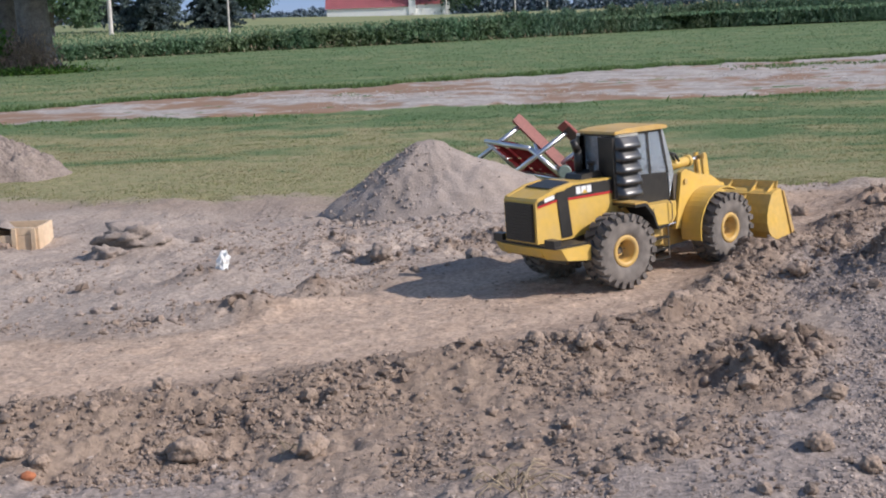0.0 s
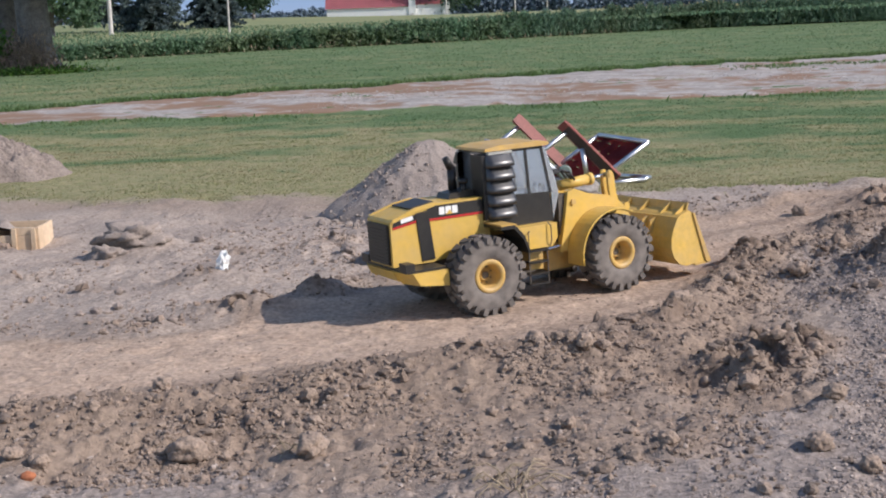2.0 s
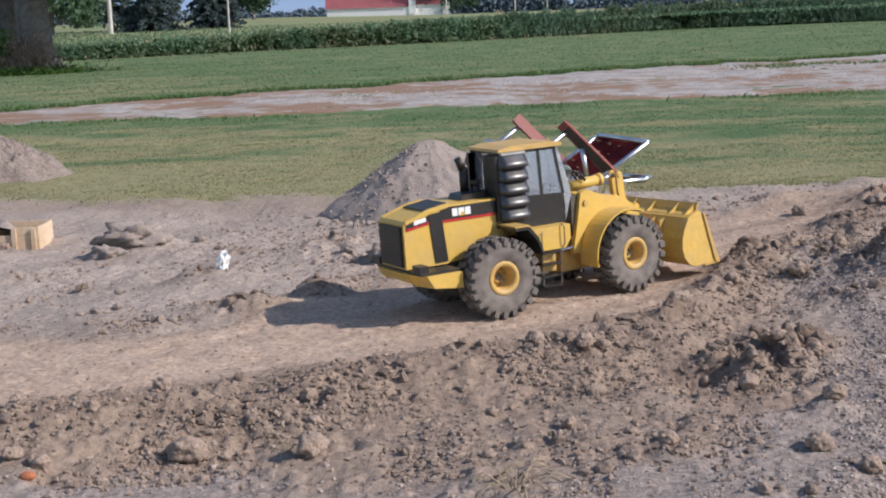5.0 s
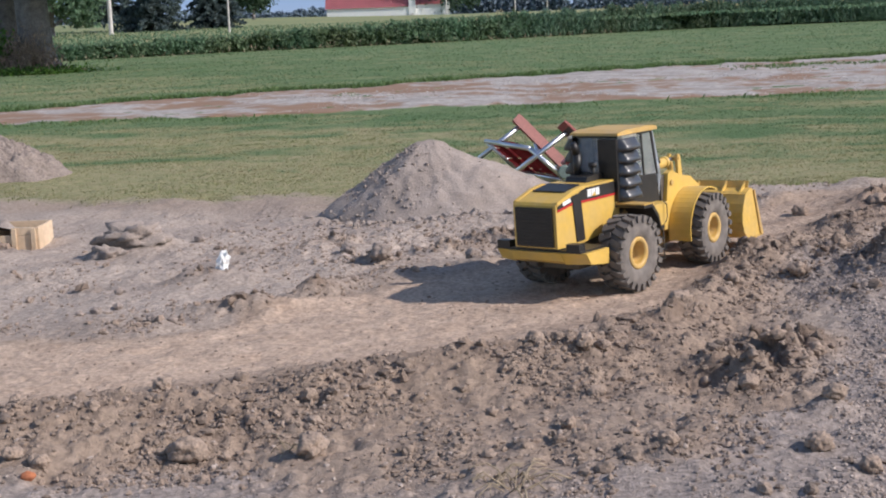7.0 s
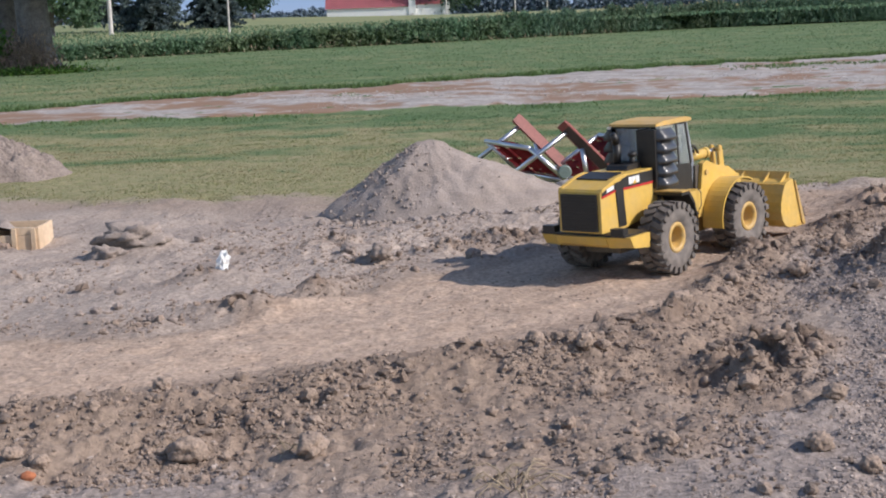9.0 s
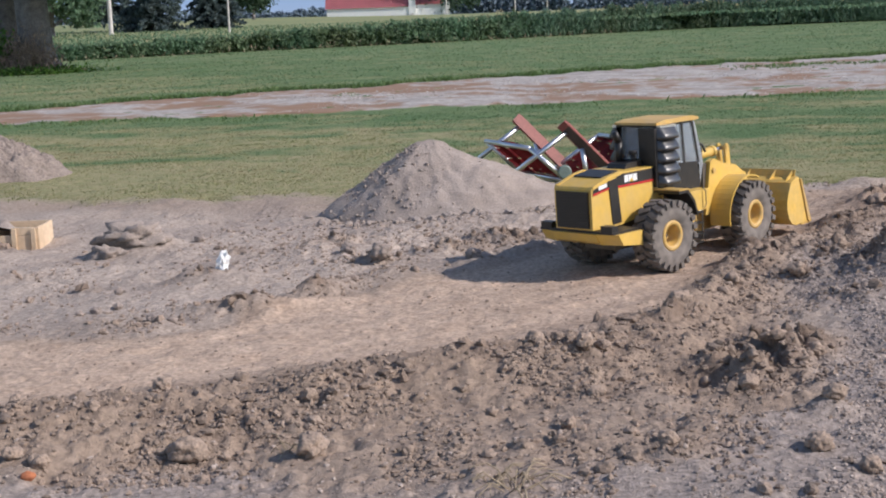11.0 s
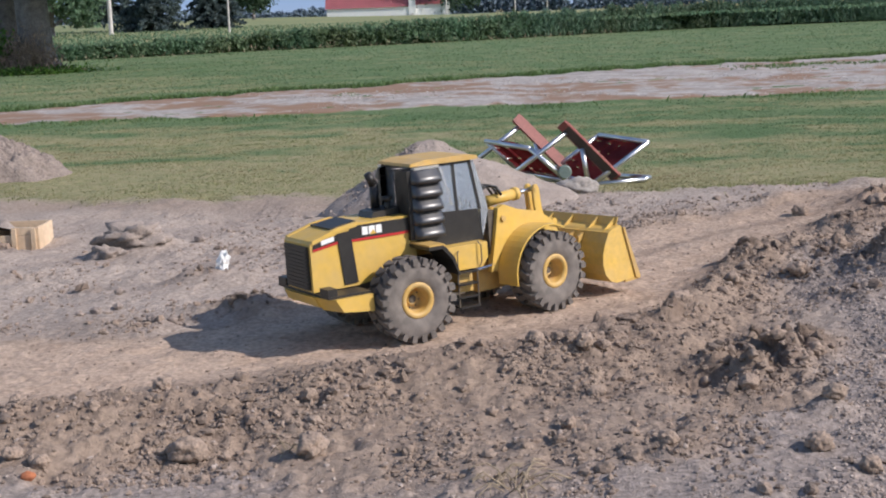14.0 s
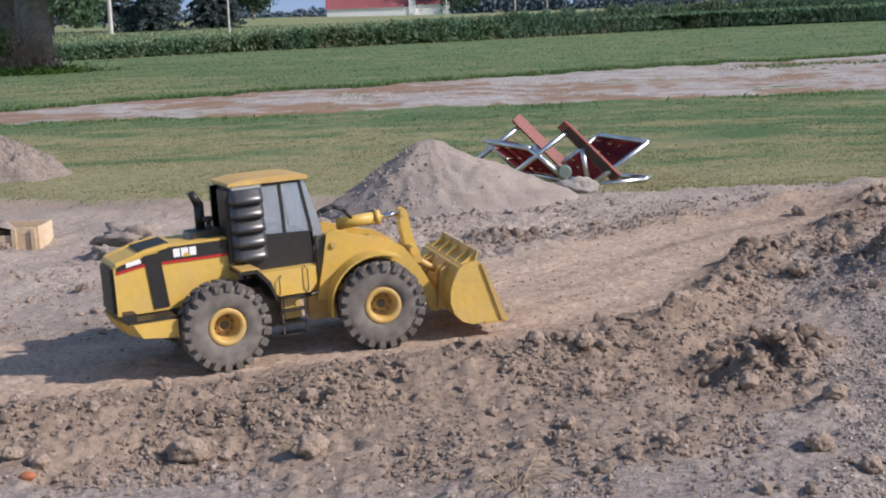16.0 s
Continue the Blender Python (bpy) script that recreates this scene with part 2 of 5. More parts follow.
def gravel_bank(y):
    """Where the grey gravel begins, x over y."""
    return np.interp(y, [2.4, 3.14, 3.5, 3.8, 4.18, 4.5, 5.1, 5.4, 5.7, 6.3], [0.66, 0.75, 0.84, 1.02, 1.17, 1.22, 1.12, 1.38, 1.68, 2.1])


def dirt_edge(x):
    return 8.35 - 0.27 * x


def plane(x, y):
    """The gentle slope on which the machine drives."""
    return (0.0045 + 0.034 * x - 0.003 * (y - 5.4)) * (1 - step(6.8, 9.5, y)) * (1 - step(2.5, 8.0, np.abs(x)))


CLUMPS = [(0.95, 4.04, 0.13, 0.07), (1.05, 4.24, 0.15, 0.07), (0.86, 4.08, 0.12, 0.03), (0.80, 4.62, 0.10, 0.035), (1.07, 5.00, 0.09, 0.035), (1.24, 5.42, 0.12, 0.05), (0.86, 3.78, 0.10, 0.03), (1.37, 5.16, 0.07, 0.05), (1.60, 5.42, 0.10, 0.055), (1.70, 5.12, 0.14, 0.10), (1.95, 5.25, 0.18, 0.10), (1.45, 4.75, 0.12, 0.04),
          (1.85, 6.2, 0.13, 0.05), (2.25, 6.75, 0.16, 0.07), (0.60, 4.55, 0.12, 0.03), (0.42, 4.12, 0.12, 0.035), (0.05, 4.14, 0.12, 0.025), (0.55, 3.27, 0.10, 0.03), (0.25, 3.35, 0.12, 0.025), (1.03, 3.56, 0.06, 0.03),
          (-1.12, 5.98, 0.10, 0.03), (-1.38, 5.2, 0.05, 0.02), (-0.80, 5.22, 0.14, 0.035), (-0.52, 5.48, 0.10, 0.035), (-1.0, 6.62, 0.09, 0.03), (-0.30, 6.12, 0.10, 0.045),
          (0.04, 6.35, 0.13, 0.05), (0.30, 6.6, 0.16, 0.05), (-0.5, 6.75, 0.12, 0.035), (-1.25, 3.80, 0.12, 0.03), (-0.66, 3.78, 0.14, 0.025), (-0.28, 3.95, 0.16, 0.03), (-2.38, 7.08, 0.16, 0.04), (-1.95, 6.3, 0.12, 0.025), (-1.6, 6.0, 0.1, 0.02)]


def clumps(x, y):
    """Low crumbly clumps of pushed-up soil."""
    z = 0
    for cx, cy, r, h in CLUMPS:
        z = z + h * hump(x, y, cx, cy, r * 1.2, r * 0.8)
    return z


def lie(x, y):
    """Height, and the shares of bare soil, tan track and grey gravel."""
    x, y = np.asarray(x, float), np.asarray(y, float)
    edge = dirt_edge(x) + 0.35 * fbm(x * 1.1, y * 1.1, 3)
    soil = 1 - step(-0.18, 0.12, y - edge + 0.25 * fbm(x * 7, y * 7, 5))
    soil = soil * (1 - step(6, 9, np.abs(x)))
    dn, df = y - track_near(x), track_far(x) - y
    on = step(-0.02, 0.14, dn + 0.08 * fbm(x * 4, y * 4, 11)) * step(-0.05, 0.12, df + 0.1 * fbm(x * 4, y * 4, 12))
    z = plane(x, y)
    rough = soil * (1 - on) * step(1.2, 2.7, y) * (1 - step(3.2, 5.0, np.abs(x)))
    # general roughness of the bare soil
    z = z + rough * (0.040 * fbm(x * 1.7, y * 1.7, 21, 3) + 0.016 * fbm(x * 7, y * 7, 22, 3))
    # windrow of loose soil along the near edge, and a low one along the far edge
    z = z + soil * 0.04 * np.exp(-((dn + 0.13) / 0.13) ** 2) * (0.75 + 0.9 * fbm(x * 3, y * 3, 31))
    z = z + soil * 0.05 * np.exp(-((df + 0.10) / 0.12) ** 2) * np.clip(0.5 + 1.8 * fbm(x * 2.1, y * 2.1, 33), 0, 1.4)
    near = step(0.2, 0.6, -dn)
    z = z - 0.05 * near * soil
    # a smooth shelf scraped into the near bank
    shelf = hump(x, y, 0.32, 3.70, 0.50, 0.085, 6)
    # heaps pushed aside
    z = z + 0.09 * hump(x, y, 1.85, 5.0, 0.40, 0.9, -20) + 0.06 * hump(x, y, 2.3, 7.0, 0.3, 0.25)
    z = z + 0.09 * hump(x, y, -1.55, 6.95, 0.2, 0.16) + 0.05 * hump(x, y, 0.25, 7.0, 0.6, 0.25) + 0.05 * hump(x, y, -2.35, 6.95, 0.4, 0.2)
    z = z + 0.05 * hump(x, y, -1.0, 5.95, 0.2, 0.12) + 0.04 * hump(x, y, -0.75, 5.3, 0.3, 0.08)
    z = z - 0.045 * hump(x, y, 0.76, 3.98, 0.11, 0.10) - 0.03 * hump(x, y, 0.82, 3.66, 0.16, 0.07)
    c = clumps(x, y)
    z = z + c * np.clip(0.85 + 1.3 * fbm(x * 13, y * 13, 43, 4, 0.7), 0.3, 1.35)
    # clods and crumbs
    bank = gravel_bank(y)
    smooth = np.clip(0.8 * shelf + step(3.45, 3.3, y) * np.clip(step(-0.55, -0.7, x) + hump(x, y, 0.52, 3.02, 0.2, 0.14), 0, 1), 0, 1)
    cloddy = rough * np.clip(np.exp(-((dn + 0.25) / 0.3) ** 2) + 0.45 * near + 0.3 + 0.7 * hump(x, y, 0.1, 6.6, 0.9, 0.5), 0, 1) * (1 - 0.85 * smooth) * (1 - 0.4 * step(-0.05, 0.15, x - bank))
    z = z + cloddy * (0.034 * np.maximum(fbm(x * 15, y * 15, 51, 3), -0.06) + 0.022 * np.maximum(fbm(x * 34, y * 34, 52, 2), -0.1))
    # ruts and tread prints on the track
    along = (y - track_near(x)) / np.maximum(track_far(x) - track_near(x), 0.2)
    z = z + on * soil * (0.010 * fbm(x * 2.5, y * 5, 61, 3) - 0.008 * np.exp(-((along - 0.25) / 0.1) ** 2) - 0.008 * np.exp(-((along - 0.7) / 0.1) ** 2) + 0.006 * fbm(x * 30, y * 30, 62, 2) + 0.010 * fbm(x * 11 - y * 4, y * 34 + x * 9, 63, 2))
    lawn = 1 - soil
    z = z + lawn * (0.02 * fbm(x * 0.9, y * 0.9, 71) + 0.012 * fbm(x * 6, y * 6, 72))
    wide = np.exp(-((np.minimum(dn, df) - 0.1) / 0.45) ** 2)
    tan = soil * np.clip(on + 0.85 * step(-0.05, -0.2, dn) * step(1.5, 1.0, x) + 0.75 * np.exp(-((dn + 0.1) / 0.35) ** 2) + 0.35 * wide + 0.6 * step(-0.9, -0.2, y - edge) * step(1.2, 0.2, x), 0, 1)
    low = step(3.50, 3.36, y + 0.25 * fbm(x * 3, y * 3, 82)) * (step(-0.50, -0.64, x + 0.3 * fbm(x * 4, y * 4, 83)) + hump(x, y, 0.54, 3.0, 0.26, 0.16) + 0.55 * step(3.3, 3.1, y))
    gravel = soil * np.clip(step(-0.06, 0.10, x - bank + 0.35 * fbm(x * 4, y * 4, 81)) * step(-0.02, -0.2, dn) + low, 0, 1)
    return z, soil, tan, gravel


def lawn_dryness(x, y):
    """0 where the lawn is lush, 1 where it has gone to straw."""
    off = y - dirt_edge(x)
    base = 0.85 * step(2.4, 0.2, off + 0.6 * fbm(x * 0.7, y * 0.7, 16)) + 0.42 * step(6.5, 3.5, off) * (0.6 + 0.4 * step(4.0, 0.5, x)) + 0.22
    base = base - 0.30 * step(14.6, 16.2, y) * step(17.0, 16.4, y) + 0.25 * step(19, 24, y) * step(-2.0, -6.0, x) * step(32, 26, y)
    calm = 1 - 0.6 * step(18, 30, y)
    mottle = 0.9 * fbm(x * 0.8, y * 1.7, 17, 3) + 0.7 * fbm(x * 2.7, y * 4.2, 18, 3)
    return np.clip(0.5 + 1.7 * (base + calm * mottle - 0.5), 0, 1)


def shares(x, y):
    """Shares of the trodden track and of darker soil: clumps, near bank, track sweeps."""
    dn, df = y - track_near(x), track_far(x) - y
    on = step(0.0, 0.2, dn + 0.1 * fbm(x * 4, y * 4, 11)) * step(-0.05, 0.15, df + 0.1 * fbm(x * 4, y * 4, 12))
    dark_soil = np.clip(clumps(x, y) * 16 * (0.7 + 1.5 * fbm(x * 8, y * 8, 13)) + 0.5 * np.exp(-((dn + 0.22) / 0.14) ** 2) * np.clip(0.4 + 2 * fbm(x * 3, y * 3, 14), 0, 1), 0, 1)
    along = dn / np.maximum(track_far(x) - track_near(x), 0.2)
    sweep = fbm(along * 7 + 0.6 * x, x * 0.9 - along * 0.4, 15, 4)
    dark_soil = np.clip(dark_soil + on * (0.38 * np.clip(sweep * 2.2, 0, 1) * step(-0.6, 0.6, x) + 0.22 * step(0.6, 1.6, x)), 0, 1)
    dry = lawn_dryness(x, y)
    return on, dark_soil, dry


def graded(lo, hi, a, b, fine, grow):
    """Coordinates that are fine between a and b and grow coarser outward."""
    mid = list(np.arange(a, b, fine))
    d, v = fine, mid[-1]
    up_ = []
    while v < hi:
        d *= grow
        v += d
        up_.append(v)
    d, v, down = fine, a, []
    while v > lo:
        d *= grow
        v -= d
        down.append(v)
    return np.array(down[::-1] + mid + up_)


def ground_material():
    m = bpy.data.materials.new("soil_and_lawn")
    m.use_nodes = True
    n, l = m.node_tree.nodes, m.node_tree.links
    b = n["Principled BSDF"]
    b.inputs["Roughness"].default_value, b.inputs["Specular IOR Level"].default_value = 0.95, 0.2
    co = n.new("ShaderNodeTexCoord")

    def noise_node(scale, detail=5):
        t = n.new("ShaderNodeTexNoise")
        t.inputs["Scale"].default_value, t.inputs["Detail"].default_value = scale, detail
        l.new(co.outputs["Object"], t.inputs["Vector"])
        return t.outputs[0]

    def blend(fac, a, c):
        x = n.new("ShaderNodeMixRGB")
        for sock, val in ((x.inputs[0], fac), (x.inputs[1], a), (x.inputs[2], c)):
            if isinstance(val, tuple):
                sock.default_value = (*val, 1)
            else:
                l.new(val, sock)
        return x.outputs[0]

    def ramp(v, lo, hi):
        r = n.new("ShaderNodeMapRange")
        r.inputs[1].default_value, r.inputs[2].default_value = lo, hi
        l.new(v, r.inputs[0])
        return r.outputs[0]

    def share(name):
        a = n.new("ShaderNodeAttribute")
        a.attribute_name = name
        return a.outputs["Fac"]

    big, mid, fine, tiny = noise_node(1.3), noise_node(9), noise_node(55), noise_node(240, 3)
    soil = blend(ramp(big, 0.4, 0.62), (0.44, 0.365, 0.31), (0.37, 0.305, 0.26))
    tan = blend(ramp(mid, 0.35, 0.65), (0.34, 0.26, 0.20), (0.28, 0.212, 0.164))
    v = n.new("ShaderNodeTexVoronoi")
    v.inputs["Scale"].default_value = 75
    l.new(co.outputs["Object"], v.inputs["Vector"])
    sep = n.new("ShaderNodeSeparateColor")
    l.new(v.outputs["Color"], sep.inputs[0])
    gravel = blend(sep.outputs[0], (0.265, 0.222, 0.196), (0.375, 0.316, 0.28))
    trodden = blend(ramp(mid, 0.35, 0.65), (0.54, 0.41, 0.315), (0.47, 0.35, 0.265))
    dug = blend(share("track"), blend(share("tan"), soil, tan), trodden)
    bare = blend(share("gravel"), dug, gravel)
    bare = blend(share("dark_soil"), bare, (0.20, 0.145, 0.11))
    lush = blend(ramp(big, 0.38, 0.6), (0.095, 0.16, 0.066), (0.14, 0.195, 0.09))
    straw_lawn = blend(ramp(mid, 0.35, 0.62), (0.23, 0.235, 0.115), (0.32, 0.285, 0.16))
    lawn = blend(share("dry"), lush, straw_lawn)
    base = blend(share("soil"), lawn, bare)
    hsv = n.new("ShaderNodeHueSaturation")
    l.new(base, hsv.inputs["Color"])
    r = n.new("ShaderNodeMapRange")
    r.inputs[1].default_value, r.inputs[2].default_value, r.inputs[3].default_value, r.inputs[4].default_value = 0.3, 0.7, 0.72, 1.25
    l.new(fine, r.inputs[0])
    l.new(r.outputs[0], hsv.inputs["Value"])
    l.new(hsv.outputs[0], b.inputs["Base Color"])
    add = n.new("ShaderNodeMath")
    l.new(fine, add.inputs[0])
    l.new(tiny, add.inputs[1])
    bp = n.new("ShaderNodeBump")
    bp.inputs["Strength"].default_value, bp.inputs["Distance"].default_value = 0.7, 0.008
    l.new(add.outputs[0], bp.inputs["Height"])
    l.new(bp.outputs[0], b.inputs["Normal"])
    return m


def sheet(name, xs, ys, zs, mat):
    """A grid mesh over the coordinates xs and ys."""
    gx, gy = np.meshgrid(xs, ys)
    co = np.stack([gx, gy, zs], -1).reshape(-1, 3)
    nx, ny = len(xs), len(ys)
    i = (np.arange(ny - 1)[:, None] * nx + np.arange(nx - 1)).ravel()
    quads = np.stack([i, i + 1, i + nx + 1, i + nx], 1)
    me = bpy.data.meshes.new(name)
    me.vertices.add(len(co))
    me.vertices.foreach_set("co", co.ravel())
    me.loops.add(quads.size)
    me.loops.foreach_set("vertex_index", quads.ravel().astype(np.int32))
    me.polygons.add(len(quads))
    me.polygons.foreach_set("loop_start", np.arange(0, quads.size, 4, dtype=np.int32))
    me.polygons.foreach_set("use_smooth", np.ones(len(quads), bool))
    me.update(calc_edges=True)
    me.materials.append(mat)
    return new(name, me)


def soup(name, verts, faces, mat, smooth=False):
    """A mesh from numpy arrays of corners and equal-sided faces."""
    me = bpy.data.meshes.new(name)
    k = faces.shape[1]
    me.vertices.add(len(verts))
    me.vertices.foreach_set("co", verts.ravel())
    me.loops.add(faces.size)
    me.loops.foreach_set("vertex_index", faces.ravel().astype(np.int32))
    me.polygons.add(len(faces))
    me.polygons.foreach_set("loop_start", np.arange(0, faces.size, k, dtype=np.int32))
    me.polygons.foreach_set("use_smooth", np.full(len(faces), smooth, bool))
    me.update(calc_edges=True)
    me.materials.append(mat)
    return new(name, me)


def make_ground():
    xs = graded(-900, 900, -1.9, 2.3, 0.0115, 1.05)
    ys = graded(-60, 1500, 2.75, 7.6, 0.0135, 1.035)
    gx, gy = np.meshgrid(xs, ys)
    z, soil, tan, gravel = lie(gx, gy)
    on, dark_soil, dry = shares(gx, gy)
    ob = sheet("ground", xs, ys, z, ground_material())
    for name, v in (("soil", soil), ("tan", tan), ("gravel", gravel), ("track", on), ("dark_soil", dark_soil), ("dry", dry)):
        a = ob.data.attributes.new(name, "FLOAT", "POINT")
        a.data.foreach_set("value", v.astype(np.float32).ravel())
    return tagged(ob, "bare grey-brown soil running into mown lawn", "ground", kind="structure")


make_ground()

# ---------------------------------------------------------------- the wheel loader
TYRE_R, AXLE, HUB = 0.146, 0.288, 0.2      # tyre radius, axle from the hinge, wheel's middle from the centre line


def make_wheel(loader, side):
    """Origin at the hub; side -1: rim opens to -y, +1 to +y."""
    w = 0.052
    bm = bmesh.new()
    s = side
    lathe(bm, [(0.060, s * w * 0.75), (0.075, s * w * 0.98), (0.10, s * w * 1.0), (0.123, s * w * 0.98), (0.133, s * w * 0.90), (0.134, 0), (0.133, -s * w * 0.90), (0.123, -s * w * 0.98), (0.10, -s * w), (0.075, -s * w * 0.98), (0.060, -s * w * 0.75)], 48)
    tyre = part("wheel", bm, rubber, loader, "grey dusty rubber tyre with deep lugs", True)
    bm = bmesh.new()
    n = 22
    for half in (-1, 1):
        for k in range(n):
            a = 2 * math.pi * (k + (0.5 if half > 0 else 0)) / n
            m = Matrix.Rotation(a, 4, "Y") @ Matrix.Translation((0, half * w * 0.50, 0.134)) @ Matrix.Rotation(half * 0.42, 4, "Z")
            vs = []
            for x, y, z in ((-0.012, -0.029, -0.006), (0.012, -0.029, -0.006), (0.012, 0.025, -0.006), (-0.012, 0.025, -0.006),
                            (-0.0105, -0.028, 0.012), (0.0105, -0.028, 0.012), (0.0105, 0.024, 0.012), (-0.0105, 0.024, 0.012)):
                vs.append(bm.verts.new(m @ Vector((x, y, z))))
            for f in ((0, 3, 2, 1), (4, 5, 6, 7), (0, 1, 5, 4), (1, 2, 6, 5), (2, 3, 7, 6), (3, 0, 4, 7)):
                bm.faces.new([vs[i] for i in f])
            m = Matrix.Rotation(a, 4, "Y") @ Matrix.Translation((0.006 * half, half * w * 0.93, 0.124))
            box(bm, -0.0095, 0.0095, -0.010, 0.0045, -0.004, 0.0205, m)
    part("tread", bm, rubber_dark, tyre, "worn dusty tread lugs")
    bm = bmesh.new()
    lathe(bm, [(0.0, -s * 0.016), (0.016, -s * 0.016), (0.016, s * 0.004), (0.020, s * 0.004), (0.020, -s * 0.012), (0.038, -s * 0.010), (0.042, s * 0.036), (0.046, s * 0.045), (0.059, s * 0.047), (0.063, s * 0.043), (0.063, s * 0.02), (0.063, -s * 0.04), (0.04, -s * 0.042), (0.0, -s * 0.042)], 40)
    rim = part("rim", bm, yellow_worn, tyre, "yellow painted steel rim", True)
    bm = bmesh.new()
    for k in range(8):
        a = 2 * math.pi * k / 8
        rod(bm, (0.031 * math.cos(a), -s * 0.011, 0.031 * math.sin(a)), (0.031 * math.cos(a), -s * 0.006, 0.031 * math.sin(a)), 0.003, 6)
    lathe(bm, [(0.0, s * 0.006), (0.013, s * 0.006), (0.014, s * 0.003)], 16)
    part("wheel_nuts", bm, dark_steel, tyre, "dark greasy hub cap and nuts")
    return tyre


def make_loader():
    L = tagged(new("wheel_loader"), "yellow and black articulated toy wheel loader, dusty, on the dirt track", "model loader")
    P = lambda name, bm, mat, label="", smooth=False, bevel=0.0: part(name, bm, mat, L, label, smooth, bevel)
    W = 0.101
    # engine hood: sloping top, closed sides
    bm = bmesh.new()
    prism(bm, [(-0.606, 0.205), (-0.606, 0.368), (-0.598, 0.378), (-0.50, 0.408), (-0.43, 0.418), (-0.20, 0.418), (-0.20, 0.235), (-0.44, 0.205)], -W, W)
    hood = P("engine_hood", bm, yellow, "yellow sloping engine hood", bevel=0.006)
    bm = bmesh.new()
    for s in (-1, 1):      # raised edge strips on the hood
        prism(bm, [(-0.60, 0.366), (-0.598, 0.380), (-0.50, 0.412), (-0.43, 0.423), (-0.41, 0.420), (-0.43, 0.408), (-0.50, 0.398)], s * (W + 0.004), s * (W - 0.012))
        part("hood_edge", bm, yellow, hood)
        bm = bmesh.new()
    bm = bmesh.new()
    box(bm, -0.515, -0.415, -0.075, 0.075, -0.002, 0.003, Matrix.Translation((0, 0, 0.4140)) @ Matrix.Translation((-0.465, 0, 0)) @ Matrix.Rotation(-0.15, 4, "Y") @ Matrix.Translation((0.465, 0, 0)))
    part("hood_grille", bm, black, hood, "black mesh panel on the hood")
    bm = bmesh.new()
    box(bm, -0.615, -0.600, -0.086, 0.086, 0.212, 0.360)
    for k in range(11):
        box(bm, -0.618, -0.614, -0.083, 0.083, 0.219 + k * 0.0128, 0.225 + k * 0.0128)
    grill = P("radiator_grille", bm, black, "black radiator grille with slats")
    for s in (-1, 1):
        y0, y1 = s * (W + 0.0005), s * (W + 0.003)
        bm = bmesh.new()
        prism(bm, [(-0.505, 0.392), (-0.453, 0.398), (-0.436, 0.216), (-0.488, 0.214)], y0, y1 + s * 0.001)
        part("side_grille", bm, black, hood, "black side vent panel")
        bm = bmesh.new()
        prism(bm, [(-0.598, 0.352), (-0.50, 0.368), (-0.503, 0.389), (-0.594, 0.372)], y0, y1)
        part("side_stripe", bm, black, hood, "black side stripe")
        bm = bmesh.new()
        prism(bm, [(-0.598, 0.343), (-0.498, 0.359), (-0.50, 0.367), (-0.598, 0.351)], y0, y1)
        part("red_stripe", bm, red_mark, hood, "thin red stripe")
        bm = bmesh.new()
        prism(bm, [(-0.452, 0.366), (-0.455, 0.402), (-0.425, 0.411), (-0.20, 0.411), (-0.20, 0.366)], y0, y1)
        part("side_stripe", bm, black, hood, "black side stripe")
        bm = bmesh.new()
        prism(bm, [(-0.452, 0.357), (-0.452, 0.3655), (-0.20, 0.3655), (-0.20, 0.357)], y0, y1)
        part("red_stripe", bm, red_mark, hood, "thin red stripe")
        # maker's mark: plain white bars with a yellow wedge; model number: white plate
        bm = bmesh.new()
        ya, yb = s * (W + 0.003), s * (W + 0.0045)
        sg = -s
        at = lambda x: -0.368 + (x if s < 0 else -x)
        for x, w_, z0, z1 in ((-0.029, 0.022, 0.375, 0.403), (-0.002, 0.024, 0.375, 0.403), (0.025, 0.022, 0.375, 0.403)):
            box(bm, at(x) - w_ / 2, at(x) + w_ / 2, min(ya, yb), max(ya, yb), z0, z1)
        part("maker_mark", bm, white_mark, hood, "three plain white blocks on black")
        bm = bmesh.new()
        prism(bm, [(at(-0.012), 0.374), (at(0.016), 0.374), (at(0.002), 0.390)], s * (W + 0.0045), s * (W + 0.0055))
        part("mark_wedge", bm, yellow, hood)
        bm = bmesh.new()
        prism(bm, [(-0.565, 0.362), (-0.515, 0.371), (-0.518, 0.386), (-0.566, 0.377)], s * (W + 0.003), s * (W + 0.0045))
        part("number_plate", bm, white_mark, hood, "small white marking")
    # bumper and counterweight
    bm = bmesh.new()
    prism(bm, [(-0.60, 0.158), (-0.615, 0.192), (-0.44, 0.192), (-0.44, 0.145), (-0.56, 0.142)], -0.12, 0.12)
    for s in (-1, 1):
        a = [(-0.612, 0.192), (-0.44, 0.192), (-0.44, 0.132), (-0.585, 0.146)]
        v0 = [bm.verts.new((x, s * 0.12, z)) for x, z in a]
        v1 = [bm.verts.new((x + (0.03 if k in (0, 3) else 0), s * 0.214, z)) for k, (x, z) in enumerate(a)]
        bm.faces.new(v0), bm.faces.new(v1[::-1])
        for k in range(4):
            bm.faces.new((v0[k], v1[k], v1[(k + 1) % 4], v0[(k + 1) % 4]))
    P("counterweight", bm, yellow, "yellow rear counterweight", bevel=0.004)
    bm = bmesh.new()
    box(bm, -0.60, -0.44, -0.20, 0.20, 0.1925, 0.201)
    P("rear_deck", bm, black, "black rear deck plate")
    for s in (-1, 1):
        bm = bmesh.new()
